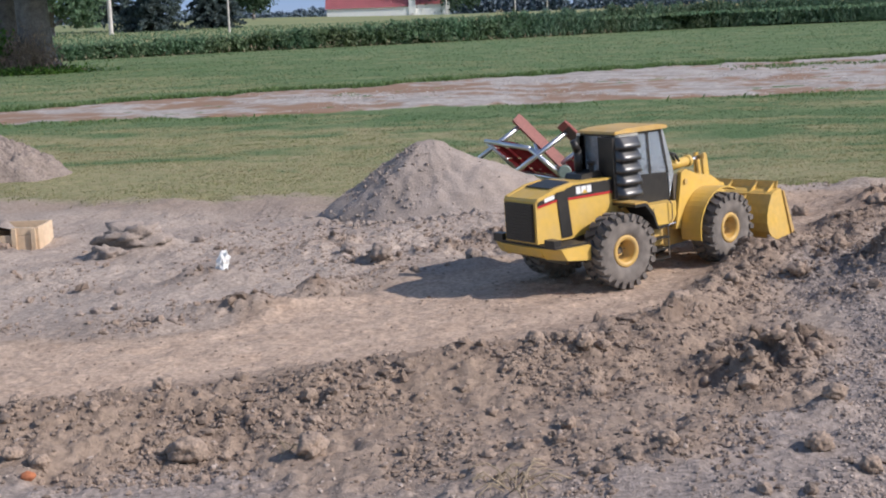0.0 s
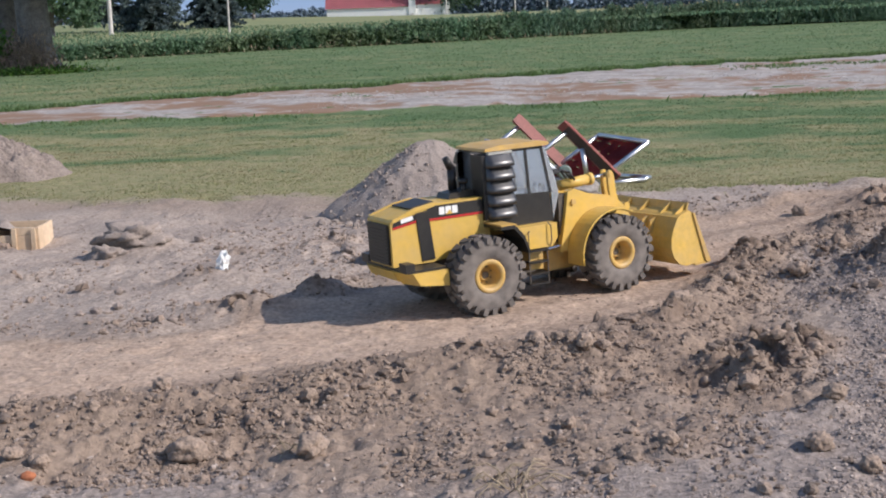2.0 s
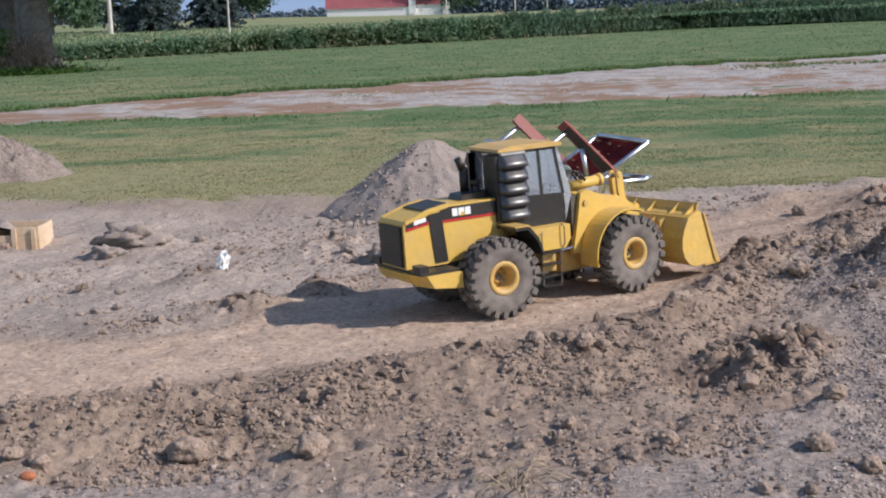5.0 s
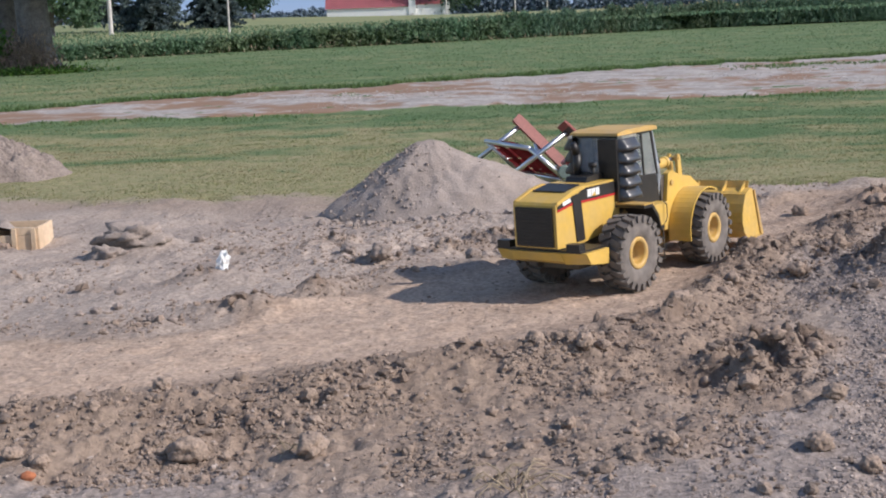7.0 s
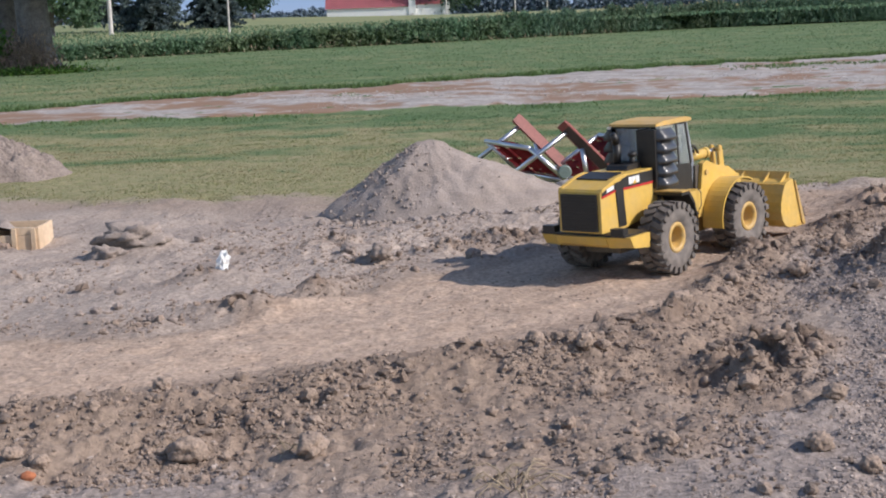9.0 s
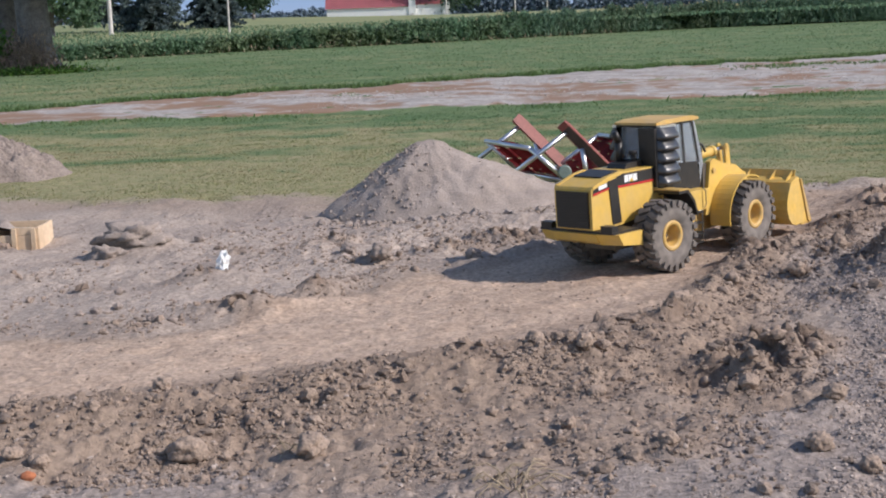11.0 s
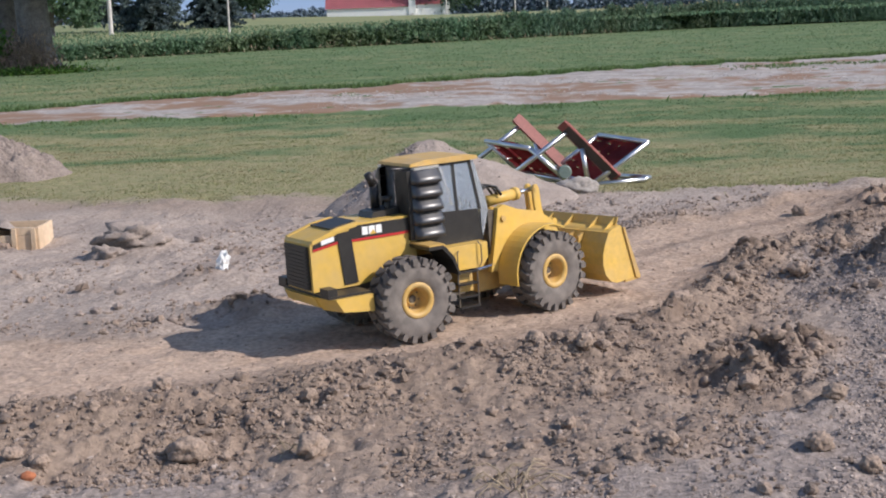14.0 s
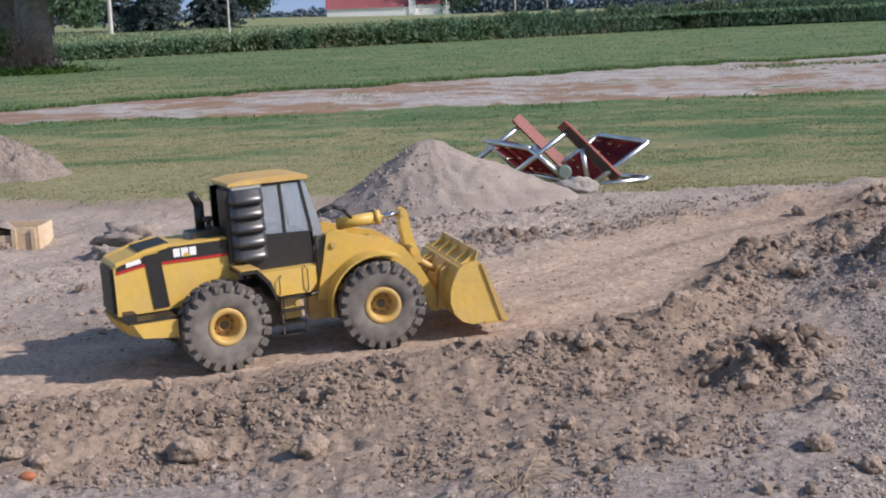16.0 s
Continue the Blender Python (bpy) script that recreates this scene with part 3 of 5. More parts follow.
        box(bm, -0.60, -0.565, s * 0.165 - 0.03, s * 0.165 + 0.03, 0.200, 0.226)
        P("rear_light", bm, black, "black rear light box", bevel=0.004)
    # rear frame, under the hood
    bm = bmesh.new()
    box(bm, -0.46, -0.04, -0.085, 0.085, 0.10, 0.235)
    rod(bm, (-AXLE, -0.17, TYRE_R), (-AXLE, 0.17, TYRE_R), 0.035, 16)
    box(bm, -0.10, 0.02, -0.05, 0.05, 0.08, 0.16)
    P("rear_frame", bm, dark_steel, "dark rear chassis and axle", bevel=0.003)
    # fenders over the rear wheels
    for s in (-1, 1):
        bm = bmesh.new()
        pts = [(-0.225, 0.318), (-0.165, 0.318), (-0.125, 0.270), (-0.105, 0.205), (-0.112, 0.205), (-0.134, 0.262), (-0.172, 0.306), (-0.225, 0.306)]
        prism(bm, pts, s * 0.10, s * 0.235)
        P("rear_fender", bm, black, "black rear mudguard")
        bm = bmesh.new()
        prism(bm, [(-0.225, 0.3185), (-0.168, 0.3185), (-0.160, 0.311), (-0.158, 0.3165), (-0.165, 0.3235), (-0.225, 0.3235)], s * 0.102, s * 0.236)
        P("fender_trim", bm, yellow_worn, "worn yellow mudguard edge")
        # side box and steps
        bm = bmesh.new()
        prism(bm, [(-0.135, 0.292), (0.055, 0.292), (0.055, 0.235), (0.03, 0.205), (-0.085, 0.205), (-0.115, 0.25)], s * 0.085, s * 0.165)
        P("side_box", bm, yellow, "yellow side box below the cab", bevel=0.004)
        for z in (0.195, 0.150, 0.105, 0.068):
            bm = bmesh.new()
            box(bm, -0.075, 0.005, s * 0.15 - 0.025, s * 0.15 + 0.025, z, z + 0.006)
            P("step", bm, black)
        bm = bmesh.new()
        for x in (-0.075, 0.005):
            box(bm, x - 0.002, x + 0.002, s * 0.166 - 0.002, s * 0.166 + 0.002, 0.066, 0.205)
            P("step_rail", bm, dark_steel)
            bm = bmesh.new()
        box(bm, -0.06, 0.0, s * 0.10 - 0.04, s * 0.10 + 0.04, 0.12, 0.20)
        P("tank", bm, yellow_worn, "yellow tank behind the steps", bevel=0.005)
        bm = bmesh.new()
        bent_tube(bm, [Vector(p) for p in ((0.02, s * 0.168, 0.21), (0.02, s * 0.178, 0.23), (0.02, s * 0.178, 0.285), (0.012, s * 0.168, 0.30))], 0.0022, 6)
        P("grab_rail", bm, dark_steel)
        bm = bmesh.new()
        bent_tube(bm, [Vector(p) for p in ((-0.08, s * 0.168, 0.21), (-0.08, s * 0.178, 0.225), (-0.08, s * 0.178, 0.265), (-0.07, s * 0.168, 0.275))], 0.0022, 6)
        P("grab_rail", bm, dark_steel)
        bm = bmesh.new()
        rod(bm, (-0.02, s * 0.07, 0.17), (0.075, s * 0.085, 0.185), 0.010, 10)
        P("steering_cylinder", bm, black)
        bm = bmesh.new()
        rod(bm, (0.055, s * 0.09, 0.18), (0.12, s * 0.10, 0.19), 0.006, 10)
        P("steering_rod", bm, steel, "bright steel piston rod")
    # cab: lower panels, pillars, panes, roof
    C = 0.108
    bm = bmesh.new()
    prism(bm, [(-0.19, 0.292), (-0.19, 0.415), (0.062, 0.405), (0.078, 0.292)], -C, C)
    cab = P("cab", bm, black, "black lower cab walls", bevel=0.004)
    bm = bmesh.new()
    for x0, x1 in ((-0.188, -0.186), (-0.10, -0.103), (-0.028, -0.034), (0.066, 0.036)):
        for s in (-1, 1):
            w_ = 0.010 if x0 != -0.188 else 0.022
            vs = [bm.verts.new(p) for p in ((x0, s * C, 0.40), (x0 + w_, s * C, 0.40), (x1 + w_, s * (C - 0.004), 0.582), (x1, s * (C - 0.004), 0.582),
                                            (x0, s * (C - 0.008), 0.40), (x0 + w_, s * (C - 0.008), 0.40), (x1 + w_, s * (C - 0.012), 0.582), (x1, s * (C - 0.012), 0.582))]
            for f in ((0, 1, 2, 3), (4, 7, 6, 5), (0, 4, 5, 1), (1, 5, 6, 2), (2, 6, 7, 3), (3, 7, 4, 0)):
                bm.faces.new([vs[i] for i in f])
            part("pillar", bm, black, cab, "black cab pillar")
            bm = bmesh.new()
    box(bm, -0.188, 0.045, -C + 0.004, C - 0.004, 0.574, 0.584)
    part("roof_frame", bm, black, cab, "black frame under the roof")
    for s in (-1, 1):
        for a, b, ta, tb in ((-0.166, -0.10, -0.164, -0.103), (-0.09, -0.028, -0.093, -0.034), (-0.018, 0.066, -0.024, 0.036)):
            bm = bmesh.new()
            bm.faces.new([bm.verts.new(p) for p in ((a, s * (C - 0.003), 0.40), (b, s * (C - 0.003), 0.40), (tb, s * (C - 0.007), 0.578), (ta, s * (C - 0.007), 0.578))])
            bmesh.ops.solidify(bm, geom=bm.faces[:], thickness=0.002)
            part("side_window", bm, glass, cab, "dusty side window")
    for s in (-1, 1):
        bm = bmesh.new()
        bm.faces.new([bm.verts.new(p) for p in ((0.078, s * (C - 0.003), 0.30), (0.112, s * (C - 0.012), 0.39), (0.106, s * (C - 0.012), 0.43), (0.060, s * (C - 0.008), 0.578), (0.045, s * (C - 0.006), 0.578), (0.074, s * (C - 0.003), 0.405))])
        bmesh.ops.solidify(bm, geom=bm.faces[:], thickness=0.002)
        part("quarter_window", bm, frosted, cab, "clear bent edge of the windscreen")
    bm = bmesh.new()
    rows = [[bm.verts.new((x, y, z)) for y in (-C + 0.02, C - 0.02)] for x, z in ((0.080, 0.30), (0.113, 0.39), (0.107, 0.43), (0.061, 0.578))]
    for r0, r1 in zip(rows, rows[1:]):
        bm.faces.new((r0[0], r0[1], r1[1], r1[0]))
    bmesh.ops.solidify(bm, geom=bm.faces[:], thickness=0.002)
    part("windscreen", bm, frosted, cab, "clear bent windscreen")
    for name, x0, x1 in (("rear_window", -0.187, -0.185),):
        bm = bmesh.new()
        bm.faces.new([bm.verts.new(p) for p in ((x0, -C + 0.006, 0.36 if x0 > 0 else 0.42), (x0, C - 0.006, 0.36 if x0 > 0 else 0.42), (x1, C - 0.01, 0.578), (x1, -C + 0.01, 0.578))])
        bmesh.ops.solidify(bm, geom=bm.faces[:], thickness=0.002)
        part(name, bm, glass, cab, "dusty window")
    bm = bmesh.new()
    box(bm, -0.11, -0.03, -0.045, 0.045, 0.415, 0.44)
    box(bm, -0.125, -0.10, -0.045, 0.045, 0.42, 0.53)
    part("driver_seat", bm, material("grey_seat", (0.3, 0.3, 0.32), 0.8, 0, 0.1), cab, "grey empty seat", bevel=0.008)
    bm = bmesh.new()
    prism(bm, [(-0.208, 0.584), (-0.205, 0.594), (-0.15, 0.603), (0.02, 0.604), (0.066, 0.597), (0.073, 0.587), (0.064, 0.583)], -0.115, 0.115)
    P("cab_roof", bm, yellow_worn, "worn yellow cab roof", bevel=0.004)
    # black ribbed cover at the cab's rear corners
    for s in (-1, 1):
        bm = bmesh.new()
        prof = []
        for k in range(5):
            z0 = 0.335 + k * 0.0475
            for j in range(9):
                a = math.pi * (j / 8)
                prof.append((0.004 + 0.024 * min(1.0, (8 - j) / 5.5) * (1 if j > 0 else 0), z0 + 0.0475 * (j / 8 if j > 1 else 0.02 * j)))
        seg = [(-0.215, 0.0, 0), (-0.205, 0.012, 1), (-0.19, 0.018, 1), (-0.115, 0.018, 1), (-0.10, 0.010, 1), (-0.092, 0.0, 0)]
        rings = []
        for z_, g in [(z, d) for d, z in prof]:
            rings.append([bm.verts.new((x, s * (C + o + g * on), z_)) for x, o, on in seg])
        for a, b in zip(rings, rings[1:]):
            for k in range(len(seg) - 1):
                bm.faces.new((a[k], a[k + 1], b[k + 1], b[k]))
        geom = bmesh.ops.extrude_edge_only(bm, edges=[e for e in bm.edges if e.is_boundary])
        for v in geom["geom"]:
            if isinstance(v, bmesh.types.BMVert):
                v.co.y = s * (C - 0.012)
        P("ribbed_cover", bm, gloss_black if s < 0 else black, "glossy black ribbed side cover", True)
    # pale strips added where the top rib catches a bright reflection
    for s in (-1, 1):
        bm = bmesh.new()
        box(bm, -0.20, -0.10, s * (C + 0.012) - 0.010, s * (C + 0.012) + 0.010, 0.573, 0.582)
        P("glint_strip", bm, aluminium, "pale strip standing in for the reflection on the top rib", bevel=0.002)
    bm = bmesh.new()
    box(bm, -0.225, -0.190, -0.118, -0.03, 0.33, 0.572)
    P("rear_cabinet", bm, black, "black cabinet behind the cab", bevel=0.005)
    bm = bmesh.new()
    prism(bm, [(-0.34, 0.418), (-0.33, 0.438), (-0.235, 0.445), (-0.225, 0.418)], -0.05, 0.05)
    P("intake_cover", bm, black, bevel=0.004)
    bm = bmesh.new()
    rod(bm, (-0.275, 0.035, 0.43), (-0.275, 0.035, 0.525), 0.017, 14)
    rod(bm, (-0.275, 0.035, 0.52), (-0.298, 0.035, 0.565), 0.017, 14, 0.013)
    P("exhaust_pipe", bm, black, "black exhaust stack", True)
    bm = bmesh.new()
    rod(bm, (-0.262, -0.03, 0.43), (-0.262, -0.03, 0.47), 0.010, 12)
    rod(bm, (-0.262, -0.03, 0.47), (-0.262, -0.03, 0.485), 0.018, 12)
    P("air_filter", bm, black, "black air intake cap", True)

    # front frame, which swings about the hinge
    bm = bmesh.new()
    prism(bm, [(0.06, 0.09), (0.06, 0.21), (0.16, 0.30), (0.40, 0.26), (0.42, 0.12), (0.30, 0.09)], -0.075, 0.075)
    rod(bm, (AXLE, -0.16, TYRE_R), (AXLE, 0.16, TYRE_R), 0.034, 16)
    F = P("front_frame", bm, yellow_worn, "yellow front chassis", bevel=0.004)
    Q = lambda name, bm, mat, label="", smooth=False, bevel=0.0: part(name, bm, mat, F, label, smooth, bevel)
    for s in (-1, 1):
        bm = bmesh.new()     # tower plate and lift arm
        prism(bm, [(0.085, 0.165), (0.115, 0.29), (0.135, 0.392), (0.165, 0.402), (0.235, 0.375), (0.335, 0.355), (0.40, 0.315), (0.455, 0.235), (0.50, 0.150), (0.515, 0.095), (0.50, 0.075), (0.475, 0.085), (0.455, 0.15), (0.40, 0.21), (0.30, 0.255), (0.20, 0.25), (0.145, 0.165)], s * 0.098, s * 0.122)
        Q("lift_arm", bm, yellow, "yellow lift arm", bevel=0.003)
        bm = bmesh.new()
        box(bm, 0.10, 0.135, s * 0.085 - 0.02, s * 0.085 + 0.02, 0.20, 0.385)
        Q("tower_plate", bm, dark_steel)
        # fender: curved sheet behind and over the wheel
        bm = bmesh.new()
        arc = [(AXLE + r * math.cos(a), TYRE_R + r * math.sin(a)) for r, rev in ((0.172, 0), (0.166, 1)) for a in (sorted([radians(d) for d in range(62, 191, 8)], reverse=bool(rev)))]
        prism(bm, arc, s * 0.125, s * 0.222)
        prism(bm, [(AXLE + r * math.cos(radians(d)), TYRE_R + r * math.sin(radians(d))) for r, ds in ((0.172, range(62, 191, 8)), (0.10, range(190, 61, -8))) for d in ds], s * 0.123, s * 0.128)
        Q("front_fender", bm, yellow, "yellow curved mudguard", False)
        bm = bmesh.new()
        rod(bm, (0.155, s * 0.123, 0.352), (0.155, s * 0.130, 0.352), 0.011, 12)
        Q("pin", bm, yellow_worn)
        bm = bmesh.new()
        rod(bm, (0.150, s * 0.123, 0.215), (0.150, s * 0.130, 0.215), 0.009, 12)
        Q("pin", bm, yellow_worn)
        bm = bmesh.new()
        rod(bm, (0.16, s * 0.088, 0.20), (0.30, s * 0.088, 0.27), 0.014, 12)
        Q("lift_cylinder", bm, yellow_worn)
    bm = bmesh.new()
    rod(bm, (0.19, 0, 0.402), (0.34, 0, 0.412), 0.021, 18)
    rod(bm, (0.325, 0, 0.411), (0.345, 0, 0.412), 0.025, 18)
    Q("tilt_cylinder", bm, yellow, "yellow hydraulic cylinder", True)
    bm = bmesh.new()
    rod(bm, (0.34, 0, 0.412), (0.42, 0, 0.417), 0.0085, 12)
    Q("piston_rod", bm, steel, "bright steel piston rod", True)
    bm = bmesh.new()
    for s in (-1, 1):
        prism(bm, [(0.408, 0.42), (0.416, 0.437), (0.432, 0.437), (0.442, 0.42), (0.452, 0.34), (0.485, 0.24), (0.46, 0.235), (0.425, 0.30), (0.412, 0.36)], s * 0.014, s * 0.026)
    rod(bm, (0.422, -0.03, 0.419), (0.422, 0.03, 0.419), 0.010, 12)
    rod(bm, (0.44, -0.10, 0.295), (0.44, 0.10, 0.295), 0.016, 12)
    Q("bellcrank", bm, yellow, "yellow bellcrank lever", bevel=0.002)
    bm = bmesh.new()
    rod(bm, (0.47, 0, 0.245), (0.535, 0, 0.20), 0.012, 10)
    Q("tilt_link", bm, yellow_worn)
    for y0 in (-0.03, -0.01, 0.02):
        bm = bmesh.new()
        bent_tube(bm, [Vector(p) for p in ((0.095, y0, 0.34), (0.105, y0, 0.41), (0.135, y0, 0.452), (0.175, y0, 0.466), (0.215, y0, 0.455), (0.24, y0, 0.422))], 0.0055, 8)
        Q("hydraulic_hose", bm, black, "black hydraulic hose", True)
    # bucket: curved shell, side plates, top plate, spill guard, gussets, cutting edge
    B = 0.262
    def slim(bm):
        for v in bm.verts:
            v.co.x = v.co.x if v.co.x < 0.55 else 0.55 + (v.co.x - 0.55) * 0.83
            v.co.z = v.co.z if v.co.z < 0.265 else 0.265 + (v.co.z - 0.265) * 0.85
            v.co.x = 0.690 - (0.705 - v.co.x) * 0.90
            v.co.z = 0.046 + (v.co.z - 0.012) * 0.84
        return bm

    shell = [(0.735, 0.024), (0.60, 0.016), (0.555, 0.03), (0.525, 0.065), (0.512, 0.11), (0.515, 0.16), (0.53, 0.205), (0.555, 0.25), (0.575, 0.262)]
    inner = [(x + 0.006 * (1 if z > 0.03 else 0.3), z + (0.006 if z < 0.2 else -0.001)) for x, z in shell]
    bm = bmesh.new()
    prism(bm, shell + inner[::-1], -B, B)
    prism(bm, [(0.553, 0.252), (0.64, 0.278), (0.64, 0.272), (0.556, 0.246)], -B, B)
    prism(bm, [(0.634, 0.274), (0.65, 0.318), (0.655, 0.317), (0.641, 0.274)], -B * 0.96, B * 0.96)
    bucket = Q("bucket", slim(bm), bucket_yellow, "yellow steel bucket with side plates")
    bm = bmesh.new()
    side = shell + [(0.64, 0.276), (0.655, 0.262)]
    for s in (-1, 1):
        prism(bm, side, s * B, s * (B + 0.006))
        Q("side_plate", slim(bm), bucket_yellow, "yellow bucket side plate")
        bm = bmesh.new()
    for y in (-0.235, -0.15, -0.02, 0.09, 0.20):
        prism(bm, [(0.556, 0.253), (0.640, 0.277), (0.648, 0.314)], y - 0.003, y + 0.003)
        Q("gusset", slim(bm), bucket_yellow, "triangular gusset on the bucket")
        bm = bmesh.new()
    for y in (-0.14, -0.09, 0.09, 0.14):
        prism(bm, [(0.49, 0.07), (0.50, 0.13), (0.515, 0.23), (0.553, 0.246), (0.515, 0.10), (0.53, 0.055)], y - 0.006, y + 0.006)
        Q("bucket_bracket", slim(bm), yellow_worn)
        bm = bmesh.new()
    prism(bm, [(0.765, 0.012), (0.66, 0.010), (0.66, 0.020), (0.74, 0.023)], -B - 0.008, B + 0.008)
    Q("cutting_edge", slim(bm), yellow_worn, "worn cutting edge")
    bm = bmesh.new()
    for s in (-1, 1):
        prism(bm, [(0.755, 0.014), (0.735, 0.024), (0.655, 0.262), (0.665, 0.262), (0.768, 0.02)], s * (B + 0.006), s * (B + 0.013))
        Q("side_edge", slim(bm), yellow_worn, "worn side edge")
        bm = bmesh.new()
    return L, F


loader, front_frame = make_loader()
rear_wheels = [make_wheel(loader, s) for s in (-1, 1)]
front_wheels = [make_wheel(loader, s) for s in (-1, 1)]

# ---------------------------------------------------------------- soil heaps, clods and stones
rng = np.random.default_rng(7)


def ico(sub):
    bm = bmesh.new()
    bmesh.ops.create_icosphere(bm, subdivisions=sub, radius=1.0)
    v = np.array([p.co[:] for p in bm.verts])
    f = np.array([[p.index for p in q.verts] for q in bm.faces])
    bm.free()
    return v, f


ICO0, ICO1, ICO2, ICO3 = ico(1), ico(2), ico(3), ico(4)


def lumps(name, xs, ys, rs, shape, mat, sink=0.35, wobble=0.3, flat=0.75, smooth=False, zs=None):
    """Uneven lumps that lie half sunk in the ground, all in one mesh."""
    v, f = shape
    zs = lie(xs, ys)[0] if zs is None else zs
    k = len(xs)
    turn = rng.uniform(0, 2 * np.pi, k)
    sc = rng.uniform(0.65, 1.3, (k, 1, 3)) * rs[:, None, None]
    sc[:, :, 2] *= flat
    r = 1 + wobble * rng.uniform(-1, 1, (k, len(v), 1))
    p = v[None] * r * sc
    c, s = np.cos(turn)[:, None], np.sin(turn)[:, None]
    q = np.stack([p[..., 0] * c - p[..., 1] * s, p[..., 0] * s + p[..., 1] * c, p[..., 2]], -1)
    q += np.stack([xs, ys, zs + rs * flat * (1 - 2 * sink)], -1)[:, None, :]
    faces = (f[None] + (np.arange(k) * len(v))[:, None, None]).reshape(-1, 3)
    return soup(name, q.reshape(-1, 3), faces, mat, smooth)


def scatter(count, x0, x1, y0, y1, density):
    """Random places, kept by a density between 0 and 1; nearer ones are as likely as far ones in the view."""
    u = rng.uniform(0, 1, count)
    ys = y0 * (y1 / y0) ** u
    xs = rng.uniform(x0, x1, count)
    keep = rng.uniform(0, 1, count) < density(xs, ys)
    return xs[keep], ys[keep]


def loose(x, y):
    """Where loose soil lies: beside the track and on the heaps."""
    z, soil, tan, gravel = lie(x, y)
    dn, df = y - track_near(x), track_far(x) - y
    off = 1 - step(-0.02, 0.06, np.minimum(dn, df))
    d = 0.10 + 0.9 * np.exp(-((dn + 0.24) / 0.2) ** 2) + 0.45 * np.exp(-((df + 0.12) / 0.14) ** 2) + 0.6 * hump(x, y, 0.15, 6.6, 0.7, 0.45)
    d = d + 0.55 * step(-0.15, -0.4, dn) * step(0.15, -0.05, x - gravel_bank(y)) - 0.6 * hump(x, y, 0.32, 3.70, 0.5, 0.1, 6)
    d = d - 0.6 * step(3.42, 3.32, y) * step(-0.5, -0.65, x) - 0.4 * hump(x, y, 0.54, 3.0, 0.2, 0.14)
    patch = np.clip(0.5 + 2.4 * fbm(x * 2.6, y * 2.6, 91, 3), 0.05, 1)
    return np.clip(d * patch + 7 * clumps(x, y), 0, 1) * (soil > 0.6) * off


xs, ys = scatter(125000, -1.9, 2.3, 2.8, 7.9, loose)
tagged(lumps("soil_clods", xs, ys, 0.0028 + 0.009 * rng.random(len(xs)) ** 2.4, ICO0, clod_mat, 0.47, 0.42, 0.8), "loose dry brown soil clods beside the track", "clods", kind="stuff")
xs, ys = scatter(3000, -2.3, 2.6, 2.85, 7.9, loose)
tagged(lumps("soil_lumps", xs, ys, 0.008 + 0.017 * rng.random(len(xs)) ** 3, ICO1, clod_mat, 0.45, 0.26), "larger lumps of dry brown soil", "clods", kind="stuff")

xs, ys = scatter(34000, -2.0, 2.5, 3.0, 7.2, lambda x, y: np.clip(clumps(x, y) * 9, 0, 0.75) * (clumps(x, y) > 0.016))
tagged(lumps("clump_lumps", xs, ys, 0.005 + 0.018 * rng.random(len(xs)) ** 2.8, ICO0, dark_clod, 0.28, 0.4, 0.85), "dark crumbly lumps of freshly dug soil", "clods", kind="stuff")


def gravelly(x, y):
    z, soil, tan, gravel = lie(x, y)
    return np.clip(gravel * np.clip(0.42 + 0.3 * step(0.9, 1.2, x) + 1.3 * fbm(x * 3.5, y * 3.5, 84, 3), 0.1, 0.9) * (1 - 0.7 * step(3.5, 3.3, y) * step(1.0, 0.7, x)) + 0.05 * soil * step(4.2, 3.8, y), 0, 1) * (1 - step(-0.02, 0.03, np.minimum(y - track_near(x), track_far(x) - y)))


xs, ys = scatter(130000, -1.3, 2.3, 2.75, 7.2, gravelly)
tagged(lumps("gravel", xs, ys, 0.0022 + 0.006 * rng.random(len(xs)) ** 2.8, ICO0, gravel_mat, 0.44, 0.28, 0.8), "grey crushed gravel scattered on the soil", "gravel", kind="stuff")
xs, ys = scatter(5000, -2.6, 2.4, 3.8, 8.2, lambda x, y: 0.5 * (lie(x, y)[1] > 0.7))
tagged(lumps("soil_crumbs", xs, ys, 0.003 + 0.005 * rng.random(len(xs)) ** 2, ICO0, clod_mat, 0.4, 0.25, 0.7), "small crumbs of soil on the track", "crumbs", kind="stuff")


def make_lump(name, x, y, r, mat, label, category, stretch=(1, 1, 0.75), turn=0.0, sink=0.3, seed=0, rough=0.22, group=""):
    v, f = ICO3
    p = np.empty_like(v)
    for k, q in enumerate(v):
        d = Vector(q)
        n1 = noise.noise(d * 1.6 + Vector((seed * 7.1, 0, 0)))
        n2 = noise.noise(d * 4.3 + Vector((0, seed * 3.7, 0)))
        n3 = noise.noise(d * 9.0 + Vector((0, 0, seed * 2.3)))
        p[k] = d * (1 + rough * (1.2 * n1 + 0.6 * n2 + 0.35 * n3))
    p *= np.array(stretch) * r
    c, s = math.cos(turn), math.sin(turn)
    p = np.stack([p[:, 0] * c - p[:, 1] * s, p[:, 0] * s + p[:, 1] * c, p[:, 2]], 1)
    ob = soup(name, p, f, mat, True)
    ob.location = (x, y, float(lie(x, y)[0]) + r * stretch[2] * (1 - 2 * sink))
    return tagged(ob, label, category, group)


